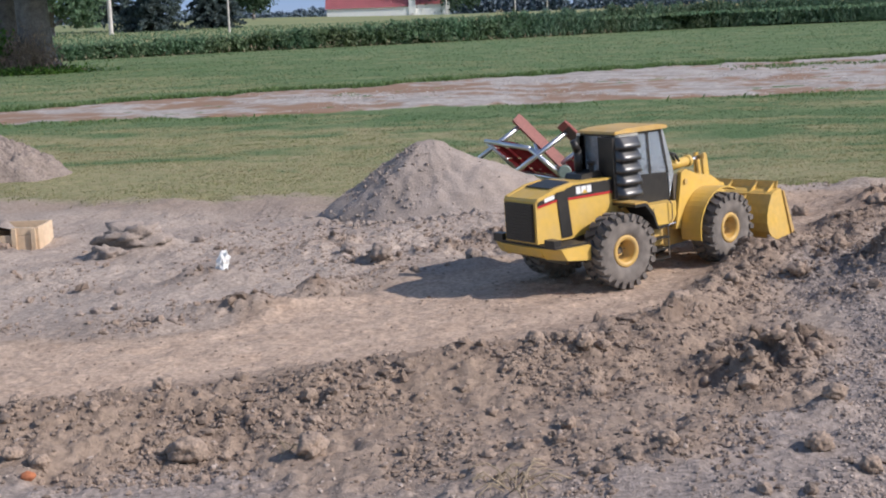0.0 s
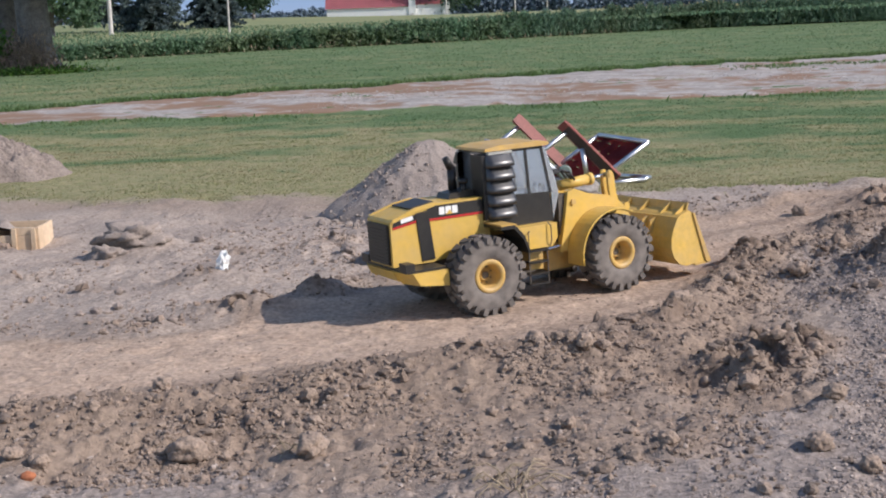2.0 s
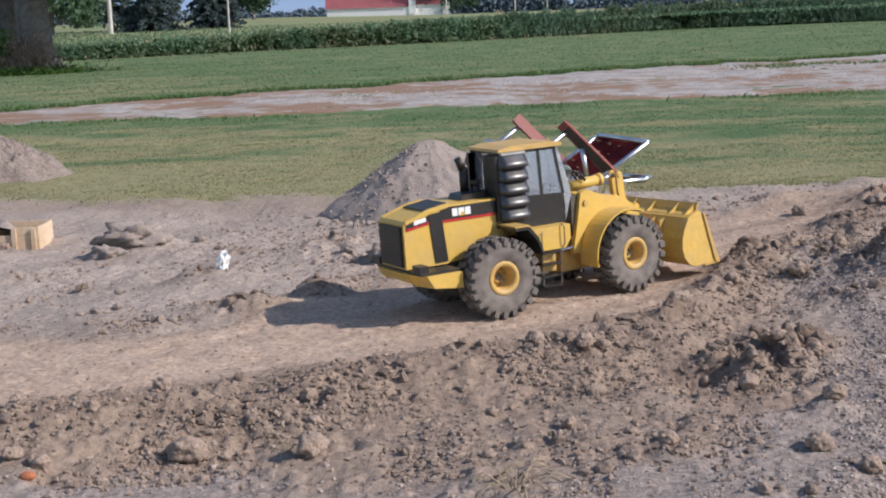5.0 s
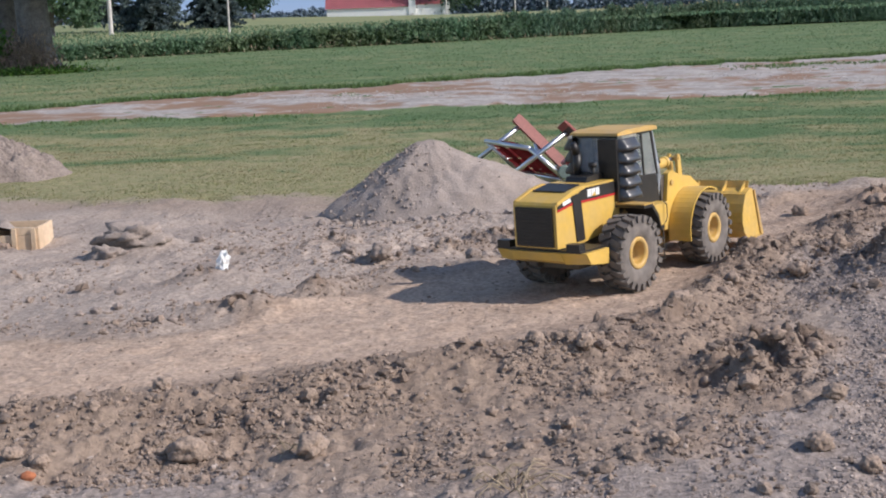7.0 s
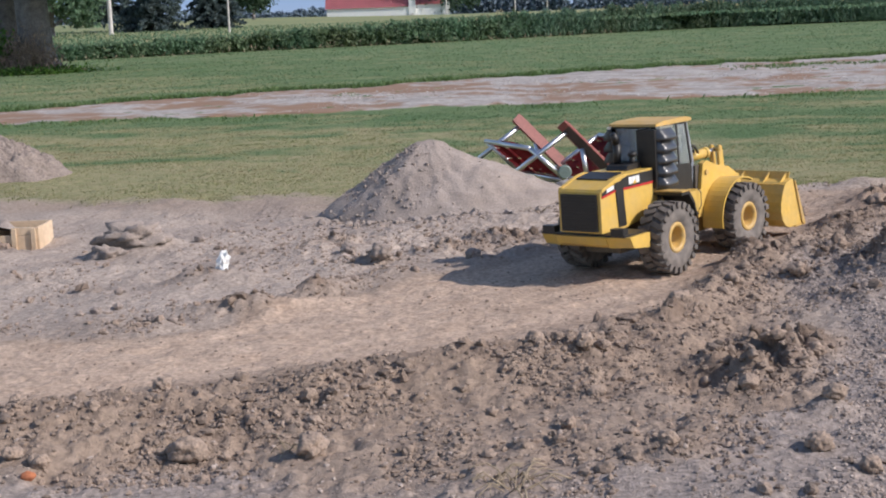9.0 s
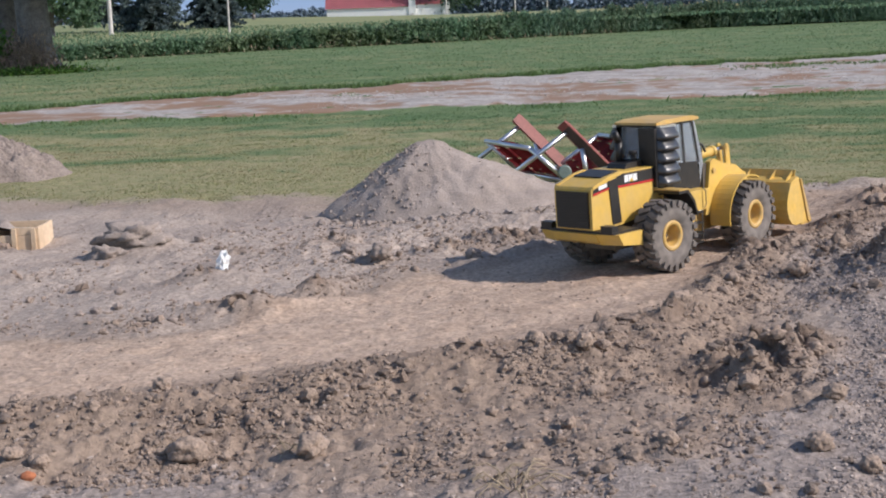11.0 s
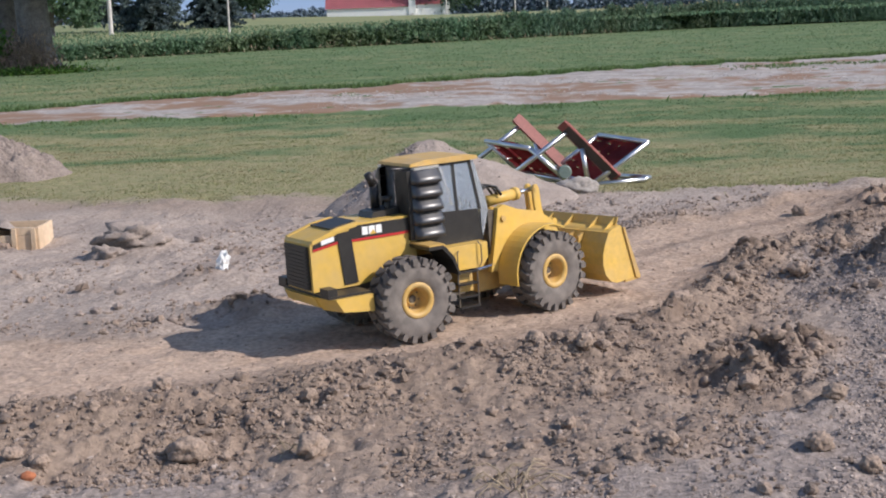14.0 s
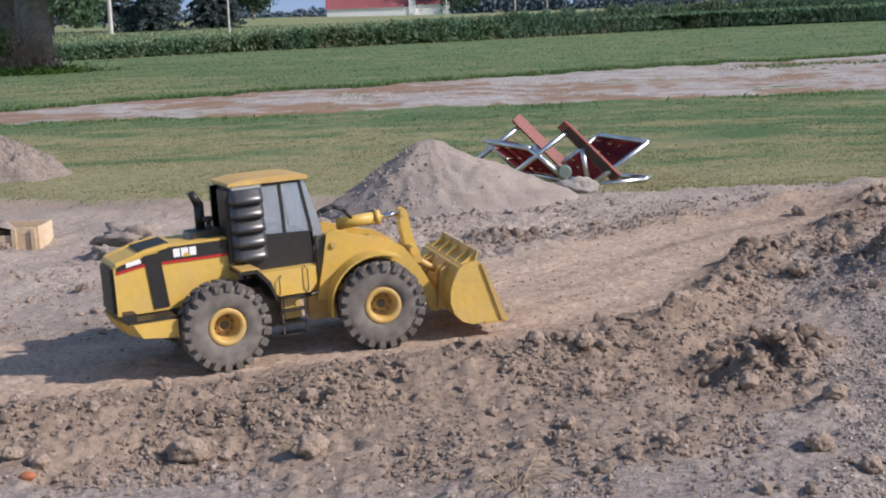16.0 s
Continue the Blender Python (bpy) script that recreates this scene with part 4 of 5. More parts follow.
STONES = [(-0.72, 3.60, 0.046), (-0.37, 3.50, 0.044), (-1.11, 3.53, 0.027), (-1.19, 3.57, 0.026), (-0.88, 4.07, 0.030), (-0.92, 3.42, 0.017), (-1.29, 3.95, 0.030), (-1.03, 3.82, 0.020), (-0.62, 3.60, 0.018),
          (0.54, 3.26, 0.026), (0.91, 3.23, 0.032), (0.99, 3.08, 0.028), (1.04, 3.55, 0.028), (0.43, 4.13, 0.030), (0.49, 4.17, 0.022), (0.28, 4.21, 0.028), (0.12, 3.73, 0.018), (0.43, 3.83, 0.024), (0.32, 3.55, 0.022), (0.47, 3.42, 0.017),
          (0.86, 3.78, 0.030), (1.15, 4.14, 0.027), (1.36, 5.15, 0.034), (1.08, 5.03, 0.030), (1.60, 5.43, 0.030), (-0.28, 6.07, 0.050), (-0.45, 6.38, 0.037), (0.04, 6.45, 0.032), (0.13, 5.95, 0.037), (-1.26, 6.99, 0.026),
          (-1.35, 5.52, 0.019), (-1.42, 5.44, 0.022), (-1.48, 5.40, 0.014), (-1.12, 5.10, 0.024), (-1.04, 5.08, 0.018), (-1.41, 5.80, 0.020), (-1.16, 6.12, 0.036), (0.57, 8.25, 0.048), (1.77, 6.67, 0.040), (2.16, 6.68, 0.047)]
for k, (x, y, r) in enumerate(STONES):
    make_lump("soil_clod", x, y, r, clod_mat if y < 4.6 or x > 0.6 else grey_clod, "hard dry brown clod lying on bare soil", "clod", (1.1, 0.9, 0.8), k * 1.3, 0.2, k + 1, 0.3, "large clods on the soil")
make_lump("soil_clod", 0.83, 4.70, 0.040, clod_mat, "dark crumbly clod on the bank of the track", "clod", (1.2, 0.8, 0.8), 0.5, 0.4, 41, 0.4, "large clods on the soil")
make_lump("soil_clod", 1.03, 4.20, 0.034, clod_mat, "dark crumbly clod on the bank of the track", "clod", (1.2, 0.8, 0.8), 0.2, 0.25, 43, 0.5, "large clods on the soil")
make_lump("soil_crust", -1.58, 6.90, 0.12, mound_mat, "broken slab of grey crusted soil", "clod", (1.35, 0.8, 0.55), 0.1, 0.46, 50, 0.55)
make_lump("soil_crust", -1.70, 6.80, 0.075, mound_mat, "small slab of grey crusted soil, tilted", "clod", (1.2, 0.8, 0.6), -0.3, 0.42, 54, 0.6)
make_lump("flat_stone", 0.81, 8.04, 0.115, stone_mat, "flat pale stone beside the fallen chair", "stone", (1.0, 0.7, 0.52), 0.0, 0.2, 51, 0.26)
make_lump("brick_piece", -1.11, 3.43, 0.017, brick_mat, "small piece of orange brick", "brick", (1.2, 0.8, 0.8), 0.3, 0.2, 52, 0.12)


def make_heap(x, y, rx, ry, h, lean, seed, label, nr=46, na=150, crumble=1.0, mat=None, name="soil_heap", group="poured soil heaps", dome=1.0, hollow=0.16):
    """A poured heap of soil: steep sides, rounded top, crumbling foot."""
    pts, quads = [], []
    for i in range(nr + 1):
        for j in range(na):
            a, r = 2 * math.pi * j / na, (i / nr)
            ca, sa = math.cos(a), math.sin(a)
            wob = 1 + 0.08 * noise.noise(Vector((ca * 1.5, sa * 1.5, seed))) + 0.06 * noise.noise(Vector((ca * 5, sa * 5, seed + 3)))
            px, py = x + rx * r * wob * ca + lean * (1 - r), y + ry * r * wob * sa
            prof = 1 - math.sqrt(r * r + 0.016) ** dome
            prof = prof * (1 - hollow * math.sin(math.pi * r)) if r < 1 else 0
            d = Vector((px * 3.2, py * 3.2, seed))
            rough = crumble * (0.06 * noise.noise(d) + 0.04 * noise.noise(d * 3.1) + 0.026 * noise.noise(d * 8) + 0.014 * noise.noise(d * 17))
            pts.append((px, py, h * max(prof, 0) + rough * (0.35 + 0.65 * r) * min(1, 3.2 * (1.02 - r)) - (0.03 if i == nr else 0)))
    for i in range(nr):
        for j in range(na):
            quads.append((i * na + j, (i + 1) * na + j, (i + 1) * na + (j + 1) % na, i * na + (j + 1) % na))
    pts = np.array(pts)
    pts[:, 2] += lie(pts[:, 0], pts[:, 1])[0]
    ob = soup(name, pts, np.array(quads), mat or mound_mat, True)
    return tagged(ob, label, "soil heap", group)


heap = make_heap(0.02, 7.84, 0.735, 0.52, 0.455, -0.10, 4.0, "poured cone of grey sandy soil at the lawn's edge", crumble=0.5, hollow=0.0)
make_heap(-3.42, 10.35, 0.58, 0.5, 0.34, 0.0, 9.0, "heap of grey sandy soil standing on the lawn", crumble=1.9, dome=1.7, mat=heap_mat)
v_ = np.array([p.co[:] for p in heap.data.vertices])[900:]
v_ = v_[rng.integers(0, len(v_), 3400)]
v_ = v_[rng.random(len(v_)) < np.clip(0.04 + 0.9 * step(-0.02, -0.30, v_[:, 0] + 0.25 * fbm(v_[:, 0] * 4, v_[:, 1] * 4, 19)) * step(7.95, 7.7, v_[:, 1]), 0, 1)]
tagged(lumps("heap_specks", v_[:, 0], v_[:, 1], 0.002 + 0.012 * rng.random(len(v_)) ** 4, ICO0, mound_mat, 0.42, 0.3, 0.8, zs=v_[:, 2]), "crumbs and small stones on the heap", "clods", kind="stuff")
xs = rng.normal(0.0, 0.33, 420)
ys = 7.42 + rng.normal(0, 0.12, 420) - 0.05 * np.cos(xs * 3)
tagged(lumps("heap_crumbs", xs, ys, 0.006 + 0.02 * rng.random(420) ** 3, ICO1, mound_mat, 0.3, 0.18), "crumbs of soil fallen to the heap's foot", "clods", kind="stuff")

# ---------------------------------------------------------------- small litter
bm = bmesh.new()
bmesh.ops.create_icosphere(bm, subdivisions=3, radius=1.0)
for v in bm.verts:
    d = v.co.normalized()
    fold = abs(noise.noise(d * 2.6 + Vector((3.1, 0, 0)))) + 0.6 * abs(noise.noise(d * 6.0))
    v.co = Vector((d.x * 0.024, d.y * 0.022, d.z * 0.050)) * (0.62 + 1.1 * fold) + Vector((0.016 * d.z, 0, 0))
scrap = part("paper_scrap", bm, white_mark)
scrap.location = (-0.985, 5.99, float(lie(-0.985, 5.99)[0]) + 0.026)
tagged(scrap, "crumpled white scrap lying on bare soil", "litter")


def make_stem(x, y, n, spread, length, seed):
    bm = bmesh.new()
    r = random.Random(seed)
    for k in range(n):
        a = r.uniform(0, 2 * math.pi)
        d = Vector((math.cos(a), math.sin(a), r.uniform(0.03, 0.5))) * length * r.uniform(0.5, 1)
        p0 = Vector((r.uniform(-1, 1) * spread, r.uniform(-1, 1) * spread, 0))
        mid = p0 + d * 0.6 + Vector((0, 0, length * 0.15))
        bent_tube(bm, [p0, mid, p0 + d + Vector((0, 0, -length * 0.1))], r.uniform(0.0011, 0.0024), 5)
    ob = part("dry_weed", bm, straw)
    ob.location = (x, y, float(lie(x, y)[0]) - 0.002)
    return tagged(ob, "dry straw-coloured weed stalks lying on the soil", "weed", "dry weeds")


make_stem(0.14, 3.12, 30, 0.06, 0.11, 1)
make_stem(-0.43, 3.56, 8, 0.02, 0.09, 2)
make_stem(0.55, 7.35, 6, 0.02, 0.10, 3)


# ---------------------------------------------------------------- wooden box
def make_box():
    ob = tagged(new("wooden_box"), "open pale pine box half filled with soil", "box")
    ob.location = (-2.46, 7.28, float(lie(-2.3, 7.2)[0]))
    for x0, x1, y0, y1, z0, z1 in ((-0.30, 0.275, -0.012, 0.0, 0.0, 0.085), (-0.30, 0.275, 0.25, 0.262, 0.0, 0.125), (-0.312, -0.30, -0.012, 0.262, 0.0, 0.125), (0.275, 0.287, -0.012, 0.262, 0.0, 0.125), (0.14, 0.275, -0.0125, 0.0005, 0.087, 0.124)):
        bm = bmesh.new()
        box(bm, x0, x1, y0, y1, z0, z1)
        part("board", bm, raw_wood, ob, bevel=0.002)
    for x in (0.26, 0.155):
        bm = bmesh.new()
        box(bm, x - 0.012, x + 0.012, -0.025, -0.012, -0.02, 0.12)
        part("batten", bm, raw_wood, ob, bevel=0.002)
    bm = bmesh.new()
    bmesh.ops.create_grid(bm, x_segments=24, y_segments=12, size=0.5)
    for v in bm.verts:
        v.co = (v.co.x * 0.56 - 0.01, 0.125 + v.co.y * 0.24, 0.085 + 0.03 * noise.noise(v.co * 6) + 0.07 * math.exp(-((v.co.x - 0.14) / 0.16) ** 2 - ((v.co.y + 0.3) / 0.3) ** 2))
    part("soil_fill", bm, mound_mat, ob, "grey soil in the box", True)
    return ob


make_box()
for k, (x, y, r) in enumerate(((-2.37, 7.235, 0.038), (-2.43, 7.22, 0.03), (-2.33, 7.21, 0.026), (-2.47, 7.20, 0.024), (-2.40, 7.18, 0.022))):
    make_lump("soil_clod", x, y, r, dark_clod, "reddish-brown clod spilled against the wooden box", "clod", (1.1, 0.9, 0.9), k * 1.1, 0.15, 70 + k, 0.35, "clods spilled from the box")


# ---------------------------------------------------------------- fallen lawn chair
def make_chair():
    near = {"B": (0.567, 8.50, 0.254), "C": (0.792, 8.50, 0.043), "arm": (0.755, 8.50, 0.417), "arm_end": (1.094, 8.50, 0.060), "strut": (0.796, 8.50, 0.345), "strut_end": (0.435, 8.50, 0.082),
            "top": (1.306, 8.50, 0.265), "low": (0.966, 8.50, 0.022), "post": (0.892, 8.50, 0.242), "post_end": (0.927, 8.50, 0.027)}
    ob = tagged(new("lawn_chair"), "folded aluminium lawn chair with maroon webbing, tipped over on grass", "lawn chair")
    V = {k: Vector(p) for k, p in near.items()}
    wide = Vector((-0.262, 0.38, 0.02))
    tubes = []
    for off in (Vector((0, 0, 0)), wide):
        for a, b in (("B", "C"), ("strut", "strut_end"), ("top", "low"), ("post", "post_end")):
            tubes.append([V[a] + off, V[b] + off])
    tubes += [[V["B"], V["B"] + wide], [V["C"], V["C"] + wide], [V["top"], V["top"] + wide], [V["low"], V["low"] + wide]]
    foot = [(0.94, 8.50, 0.012), (1.27, 8.50, 0.030), (1.32, 8.56, 0.035), (1.14, 8.86, 0.018)]
    tubes.append([Vector(p) for p in foot])
    for pts in tubes:
        bm = bmesh.new()
        bent_tube(bm, pts, 0.016, 12)
        part("tube", bm, aluminium, ob, "bright aluminium tube", True)
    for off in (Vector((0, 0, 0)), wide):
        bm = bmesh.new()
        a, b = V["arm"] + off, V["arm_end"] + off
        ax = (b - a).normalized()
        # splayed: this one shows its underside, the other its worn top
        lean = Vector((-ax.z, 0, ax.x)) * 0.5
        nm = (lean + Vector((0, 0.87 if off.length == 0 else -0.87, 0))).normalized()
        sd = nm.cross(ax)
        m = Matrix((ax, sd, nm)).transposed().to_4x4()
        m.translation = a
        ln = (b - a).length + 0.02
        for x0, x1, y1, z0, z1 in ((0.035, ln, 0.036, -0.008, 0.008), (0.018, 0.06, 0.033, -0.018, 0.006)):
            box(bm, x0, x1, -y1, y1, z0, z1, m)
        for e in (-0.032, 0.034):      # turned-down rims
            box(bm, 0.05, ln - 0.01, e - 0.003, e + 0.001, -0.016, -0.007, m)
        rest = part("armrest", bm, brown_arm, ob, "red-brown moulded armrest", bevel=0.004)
        # thin plate below the rest; its shade is put into the colour
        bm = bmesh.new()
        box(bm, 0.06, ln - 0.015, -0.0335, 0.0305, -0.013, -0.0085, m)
        part("shaded_underside", bm, shaded_arm, rest, "armrest underside, coloured darker for shade")
    for a, b, na in (("B", "C", 9), ("top", "low", 10)):
        for k in range(na):            # straps across, slightly sagging
            u0, u1 = (k + 0.03) / na, (k + 0.97) / na
            bm = bmesh.new()
            p0, p1 = V[a].lerp(V[b], u0), V[a].lerp(V[b], u1)
            nrm = (V[b] - V[a]).cross(wide).normalized()
            rows = []
            for j in range(7):
                w = j / 6
                sag = nrm * (0.03 * math.sin(math.pi * w) + 0.004 * math.sin(k * 2.1))
                rows.append([bm.verts.new(p + wide * w + sag) for p in (p0, p1)])
            for r0, r1 in zip(rows, rows[1:]):
                bm.faces.new((r0[0], r0[1], r1[1], r1[0]))
            bmesh.ops.solidify(bm, geom=bm.faces[:], thickness=0.003)
            part("strap", bm, maroon, ob, "maroon woven strap")
        for j in (1, 2, 3, 4):         # straps lengthways
            w = j / 5
            bm = bmesh.new()
            nrm = (V[b] - V[a]).cross(wide).normalized()
            sag = nrm * (0.03 * math.sin(math.pi * w) - 0.005)
            q = [V[a] + wide * (w - 0.085) + sag, V[a] + wide * (w + 0.085) + sag, V[b] + wide * (w + 0.085) + sag, V[b] + wide * (w - 0.085) + sag]
            bm.faces.new([bm.verts.new(p) for p in q])
            bmesh.ops.solidify(bm, geom=bm.faces[:], thickness=0.003)
            part("strap", bm, maroon, ob, "maroon woven strap")
    bm = bmesh.new()
    lathe(bm, [(0.0, -0.012), (0.036, -0.012), (0.043, -0.006), (0.043, 0.008), (0.0, 0.012)], 20)
    cap = part("hinge_cap", bm, green_plastic, ob, "dark green hinge disc")
    cap.location = V["C"].lerp(V["low"], 0.1) + Vector((-0.03, -0.02, 0.06))
    return ob


make_chair()


# ---------------------------------------------------------------- lawn
def blades(name, xs, ys, h, w, mat, label):
    """Single bent blades of grass: two triangles each."""
    k = len(xs)
    z = lie(xs, ys)[0]
    a = rng.uniform(0, 2 * np.pi, k)
    lean = rng.uniform(0.1, 0.9, k) * h
    dx, dy = np.cos(a), np.sin(a)
    b = rng.uniform(0, 2 * np.pi, k)
    sx, sy = np.cos(b) * w / 2, np.sin(b) * w / 2
    base = np.stack([xs, ys, z - 0.004], 1)
    side = np.stack([sx, sy, np.zeros(k)], 1)
    mid = base + np.stack([dx * lean * 0.35, dy * lean * 0.35, h * 0.6], 1)
    tip = base + np.stack([dx * lean, dy * lean, h], 1)
    v = np.stack([base - side, base + side, mid + side * 0.8, tip, mid - side * 0.8], 1).reshape(-1, 3)
    i = np.arange(k)[:, None] * 5
    f = np.concatenate([i + np.array([[0, 1, 2]]), i + np.array([[0, 2, 4]]), i + np.array([[4, 2, 3]])])
    return tagged(soup(name, v, f, mat), label, "grass", kind="stuff")


def drive_near(x):
    return 16.45 + 0.0 * x + 0.5 * fbm(x * 0.45, x * 0 + 2.2, 101) + 0.35 * fbm(x * 2.6, x * 0 + 5.1, 103) - 0.02 * x


def drive_far(x):
    return np.interp(x, [-30, -6.0, -2.9, -1.2, 2.3, 8.8, 30], [18.0, 18.7, 21.3, 21.9, 24.1, 26.8, 30.0]) + 0.8 * fbm(x * 0.5, x * 0 + 7.7, 102) + 0.6 * fbm(x * 2.2, x * 0 + 3.3, 104)


def grassy(x, y):
    soil = lie(x, y)[1]
    onroad = (y > drive_near(x)) & (y < drive_far(x))
    thin = np.clip(0.75 + 1.3 * fbm(x * 0.8, y * 0.8, 111, 3), 0.12, 1)
    return (soil < 0.55) * (1 - soil) * thin * ~onroad


def lawn_patch(count, y0, y1):
    u = rng.uniform(0, 1, count)
    ys = 1 / (1 / y0 + u * (1 / y1 - 1 / y0))
    xs = rng.uniform(-1, 1, count) * (0.35 * ys + 0.6)
    keep = rng.uniform(0, 1, count) < grassy(xs, ys)
    return xs[keep], ys[keep]


xs, ys = lawn_patch(230000, 7.3, 17.4)
dry = rng.random(len(xs)) < lawn_dryness(xs, ys)
for pick, mat, name, label in ((~dry, far_grass, "lawn_grass", "short green mown grass"), (dry, grass_mat, "dry_lawn_grass", "short dry straw-green grass near the bare soil")):
    blades(name, xs[pick], ys[pick], rng.uniform(0.004, 0.012, int(pick.sum())), 0.005 + 0.0007 * ys[pick], mat, label)
xs, ys = lawn_patch(80000, 17.5, 62.0)
dry = rng.random(len(xs)) < 0.7 * lawn_dryness(xs, ys)
for pick, mat, name, label in ((~dry, far_grass, "far_lawn_grass", "even green mown lawn beyond the drive"), (dry, grass_mat, "far_dry_grass", "straw-coloured grass in the lawn beyond the drive")):
    blades(name, xs[pick], ys[pick], rng.uniform(0.005, 0.014, int(pick.sum())) * (1 + ys[pick] / 60), 0.0012 * ys[pick], mat, label)
# tufts that creep from the lawn onto the bare soil
xs, ys = scatter(26000, -3.0, 3.4, 7.2, 9.6, lambda x, y: np.exp(-((y - dirt_edge(x) - 0.1) / 0.22) ** 2) * np.clip(0.35 + 1.9 * fbm(x * 3, y * 3, 116, 3), 0, 1))
blades("edge_tufts", xs, ys, rng.uniform(0.008, 0.03, len(xs)), 0.008, grass_mat, "straggling dry grass at the edge of the bare soil")
t_ = rng.uniform(-9, 12, 9000)
ys = np.where(rng.random(9000) < 0.995, drive_far(t_) + np.abs(rng.normal(0, 0.35, 9000)), drive_near(t_) - np.abs(rng.normal(0, 0.5, 9000)))
blades("drive_edge_grass", t_, ys, rng.uniform(0.03, 0.085, 9000), 0.022, edge_grass, "taller green grass along the drive's edges")
xs, ys = scatter(9000, 4.4, 9.5, 22.2, 25.5, lambda x, y: np.exp(-((y - 23.4 - 0.16 * (x - 6)) / 0.42) ** 2) * step(4.6, 5.6, x) * np.clip(0.6 + 2 * fbm(x * 1.2, y * 1.2, 117), 0, 1))
blades("drive_grass", xs, ys, rng.uniform(0.03, 0.07, len(xs)), 0.022, edge_grass, "island of green grass growing in the drive")
xs, ys = scatter(14000, -6.5, 6.5, 14.6, 16.6, lambda x, y: np.exp(-((y - drive_near(x) + 0.35) / 0.4) ** 2) * np.clip(0.35 + 2 * fbm(x * 0.9, y * 0.9, 118), 0, 1))
blades("verge_grass", xs, ys, rng.uniform(0.012, 0.04, len(xs)), 0.014, edge_grass, "lush green grass beside the drive")


def drive_material():
    m = material("drive_gravel_and_dirt", (0.40, 0.365, 0.335), 0.95, 0, 0.3, 2.2, 14, 0.5, 0.01, other=(0.28, 0.255, 0.235), stretch=(0.8, 0.8, 1.0))
    n, l = m.node_tree.nodes, m.node_tree.links
    b = n["Principled BSDF"]
    a, mix = n.new("ShaderNodeAttribute"), n.new("ShaderNodeMixRGB")
    a.attribute_name = "red"
    l.new(a.outputs["Fac"], mix.inputs[0])
    l.new(b.inputs["Base Color"].links[0].from_socket, mix.inputs[1])
    mix.inputs[2].default_value = (0.25, 0.155, 0.10, 1)
    l.new(mix.outputs[0], b.inputs["Base Color"])
    return m


def make_drive():
    xs, ts = np.linspace(-16, 20, 620), np.linspace(0, 1, 110)
    a, b = drive_near(xs), drive_far(xs)
    gy = a[None] + ts[:, None] * (b - a)[None]
    gx = np.broadcast_to(xs, gy.shape)
    z = lie(gx, gy)[0] + 0.012 + 0.02 * fbm(gx * 1.4, gy * 1.4, 121) - 0.04 * (np.abs(ts - 0.5) > 0.49)[:, None]
    co = np.stack([gx, gy, z], -1).reshape(-1, 3)
    nx = len(xs)
    i = (np.arange(len(ts) - 1)[:, None] * nx + np.arange(nx - 1)).ravel()
    ob = soup("gravel_drive", co, np.stack([i, i + 1, i + nx + 1, i + nx], 1), drive_material(), True)
    far = ts[:, None] + 0 * gx
    patchy = 1.4 * fbm(gx * 0.6, gy * 0.7, 122, 3) + 1.2 * fbm(gx * 1.9, gy * 1.8, 123, 3) + 1.2 * fbm(gx * 5.5, gy * 3.6, 124, 3)
    left = step(1.0, -4.0, gx)
    red = np.clip(0.16 + 0.15 * left + 0.8 * left * step(0.5, 0.9, far) - 0.4 * (1 - left) * step(0.55, 0.9, far) + 0.3 * step(0.25, 0.05, far) + 1.5 * patchy, 0, 1)
    at = ob.data.attributes.new("red", "FLOAT", "POINT")
    at.data.foreach_set("value", red.astype(np.float32).ravel())
    return tagged(ob, "pale gravel drive with reddish dirt and ruts", "drive", kind="structure")


make_drive()
u = rng.uniform(0, 1, 9000)
xs = rng.uniform(-8, 11, 9000)
ys = drive_near(xs) + u * (drive_far(xs) - drive_near(xs))
keep = fbm(xs * 0.6, ys * 0.8, 131, 3) > 0.12
xs, ys = xs[keep], ys[keep]
ob = lumps("drive_gravel", xs, ys, 0.005 + 0.008 * rng.random(len(xs)) ** 2, ICO0, pale_gravel, 0.2, 0.25, 0.7)
ob.location.z = 0.012
tagged(ob, "pale loose gravel on the drive", "gravel", kind="stuff")


# ---------------------------------------------------------------- crops, trees, barn and distance
def leaf_cloud(name, centers, size, mat, flat=0.0, slim=0.42):
    """Many small leaf quads, folded along the middle, each turned its own way."""
    k = len(centers)
    d = rng.normal(0, 1, (k, 3))
    d[:, 2] *= 1 - flat
    d /= np.linalg.norm(d, axis=1)[:, None]
    e = np.cross(d, rng.normal(0, 1, (k, 3)))
    e /= np.linalg.norm(e, axis=1)[:, None] + 1e-9
    s = (size * rng.uniform(0.6, 1.35, k))[:, None]
    d, e = d * s, e * s * slim
    n = np.cross(d, e) / (s * 2.5)
    v = np.stack([centers - d, centers + e + n, centers + d, centers - e + n], 1).reshape(-1, 3)
    f = np.arange(k * 4).reshape(-1, 4)
    return soup(name, v, f, mat)


def crop_line(x):
    return np.interp(x, [-40, -13, -7, 0.7, 11.4, 21, 50], [42, 47, 51.7, 54.8, 63.5, 65.5, 70])


def crop_height(x):
    return np.interp(x, [-40, -13, -7, 0.7, 11.4, 21, 50], [0.44, 0.47, 0.60, 0.90, 1.12, 1.22, 1.3])


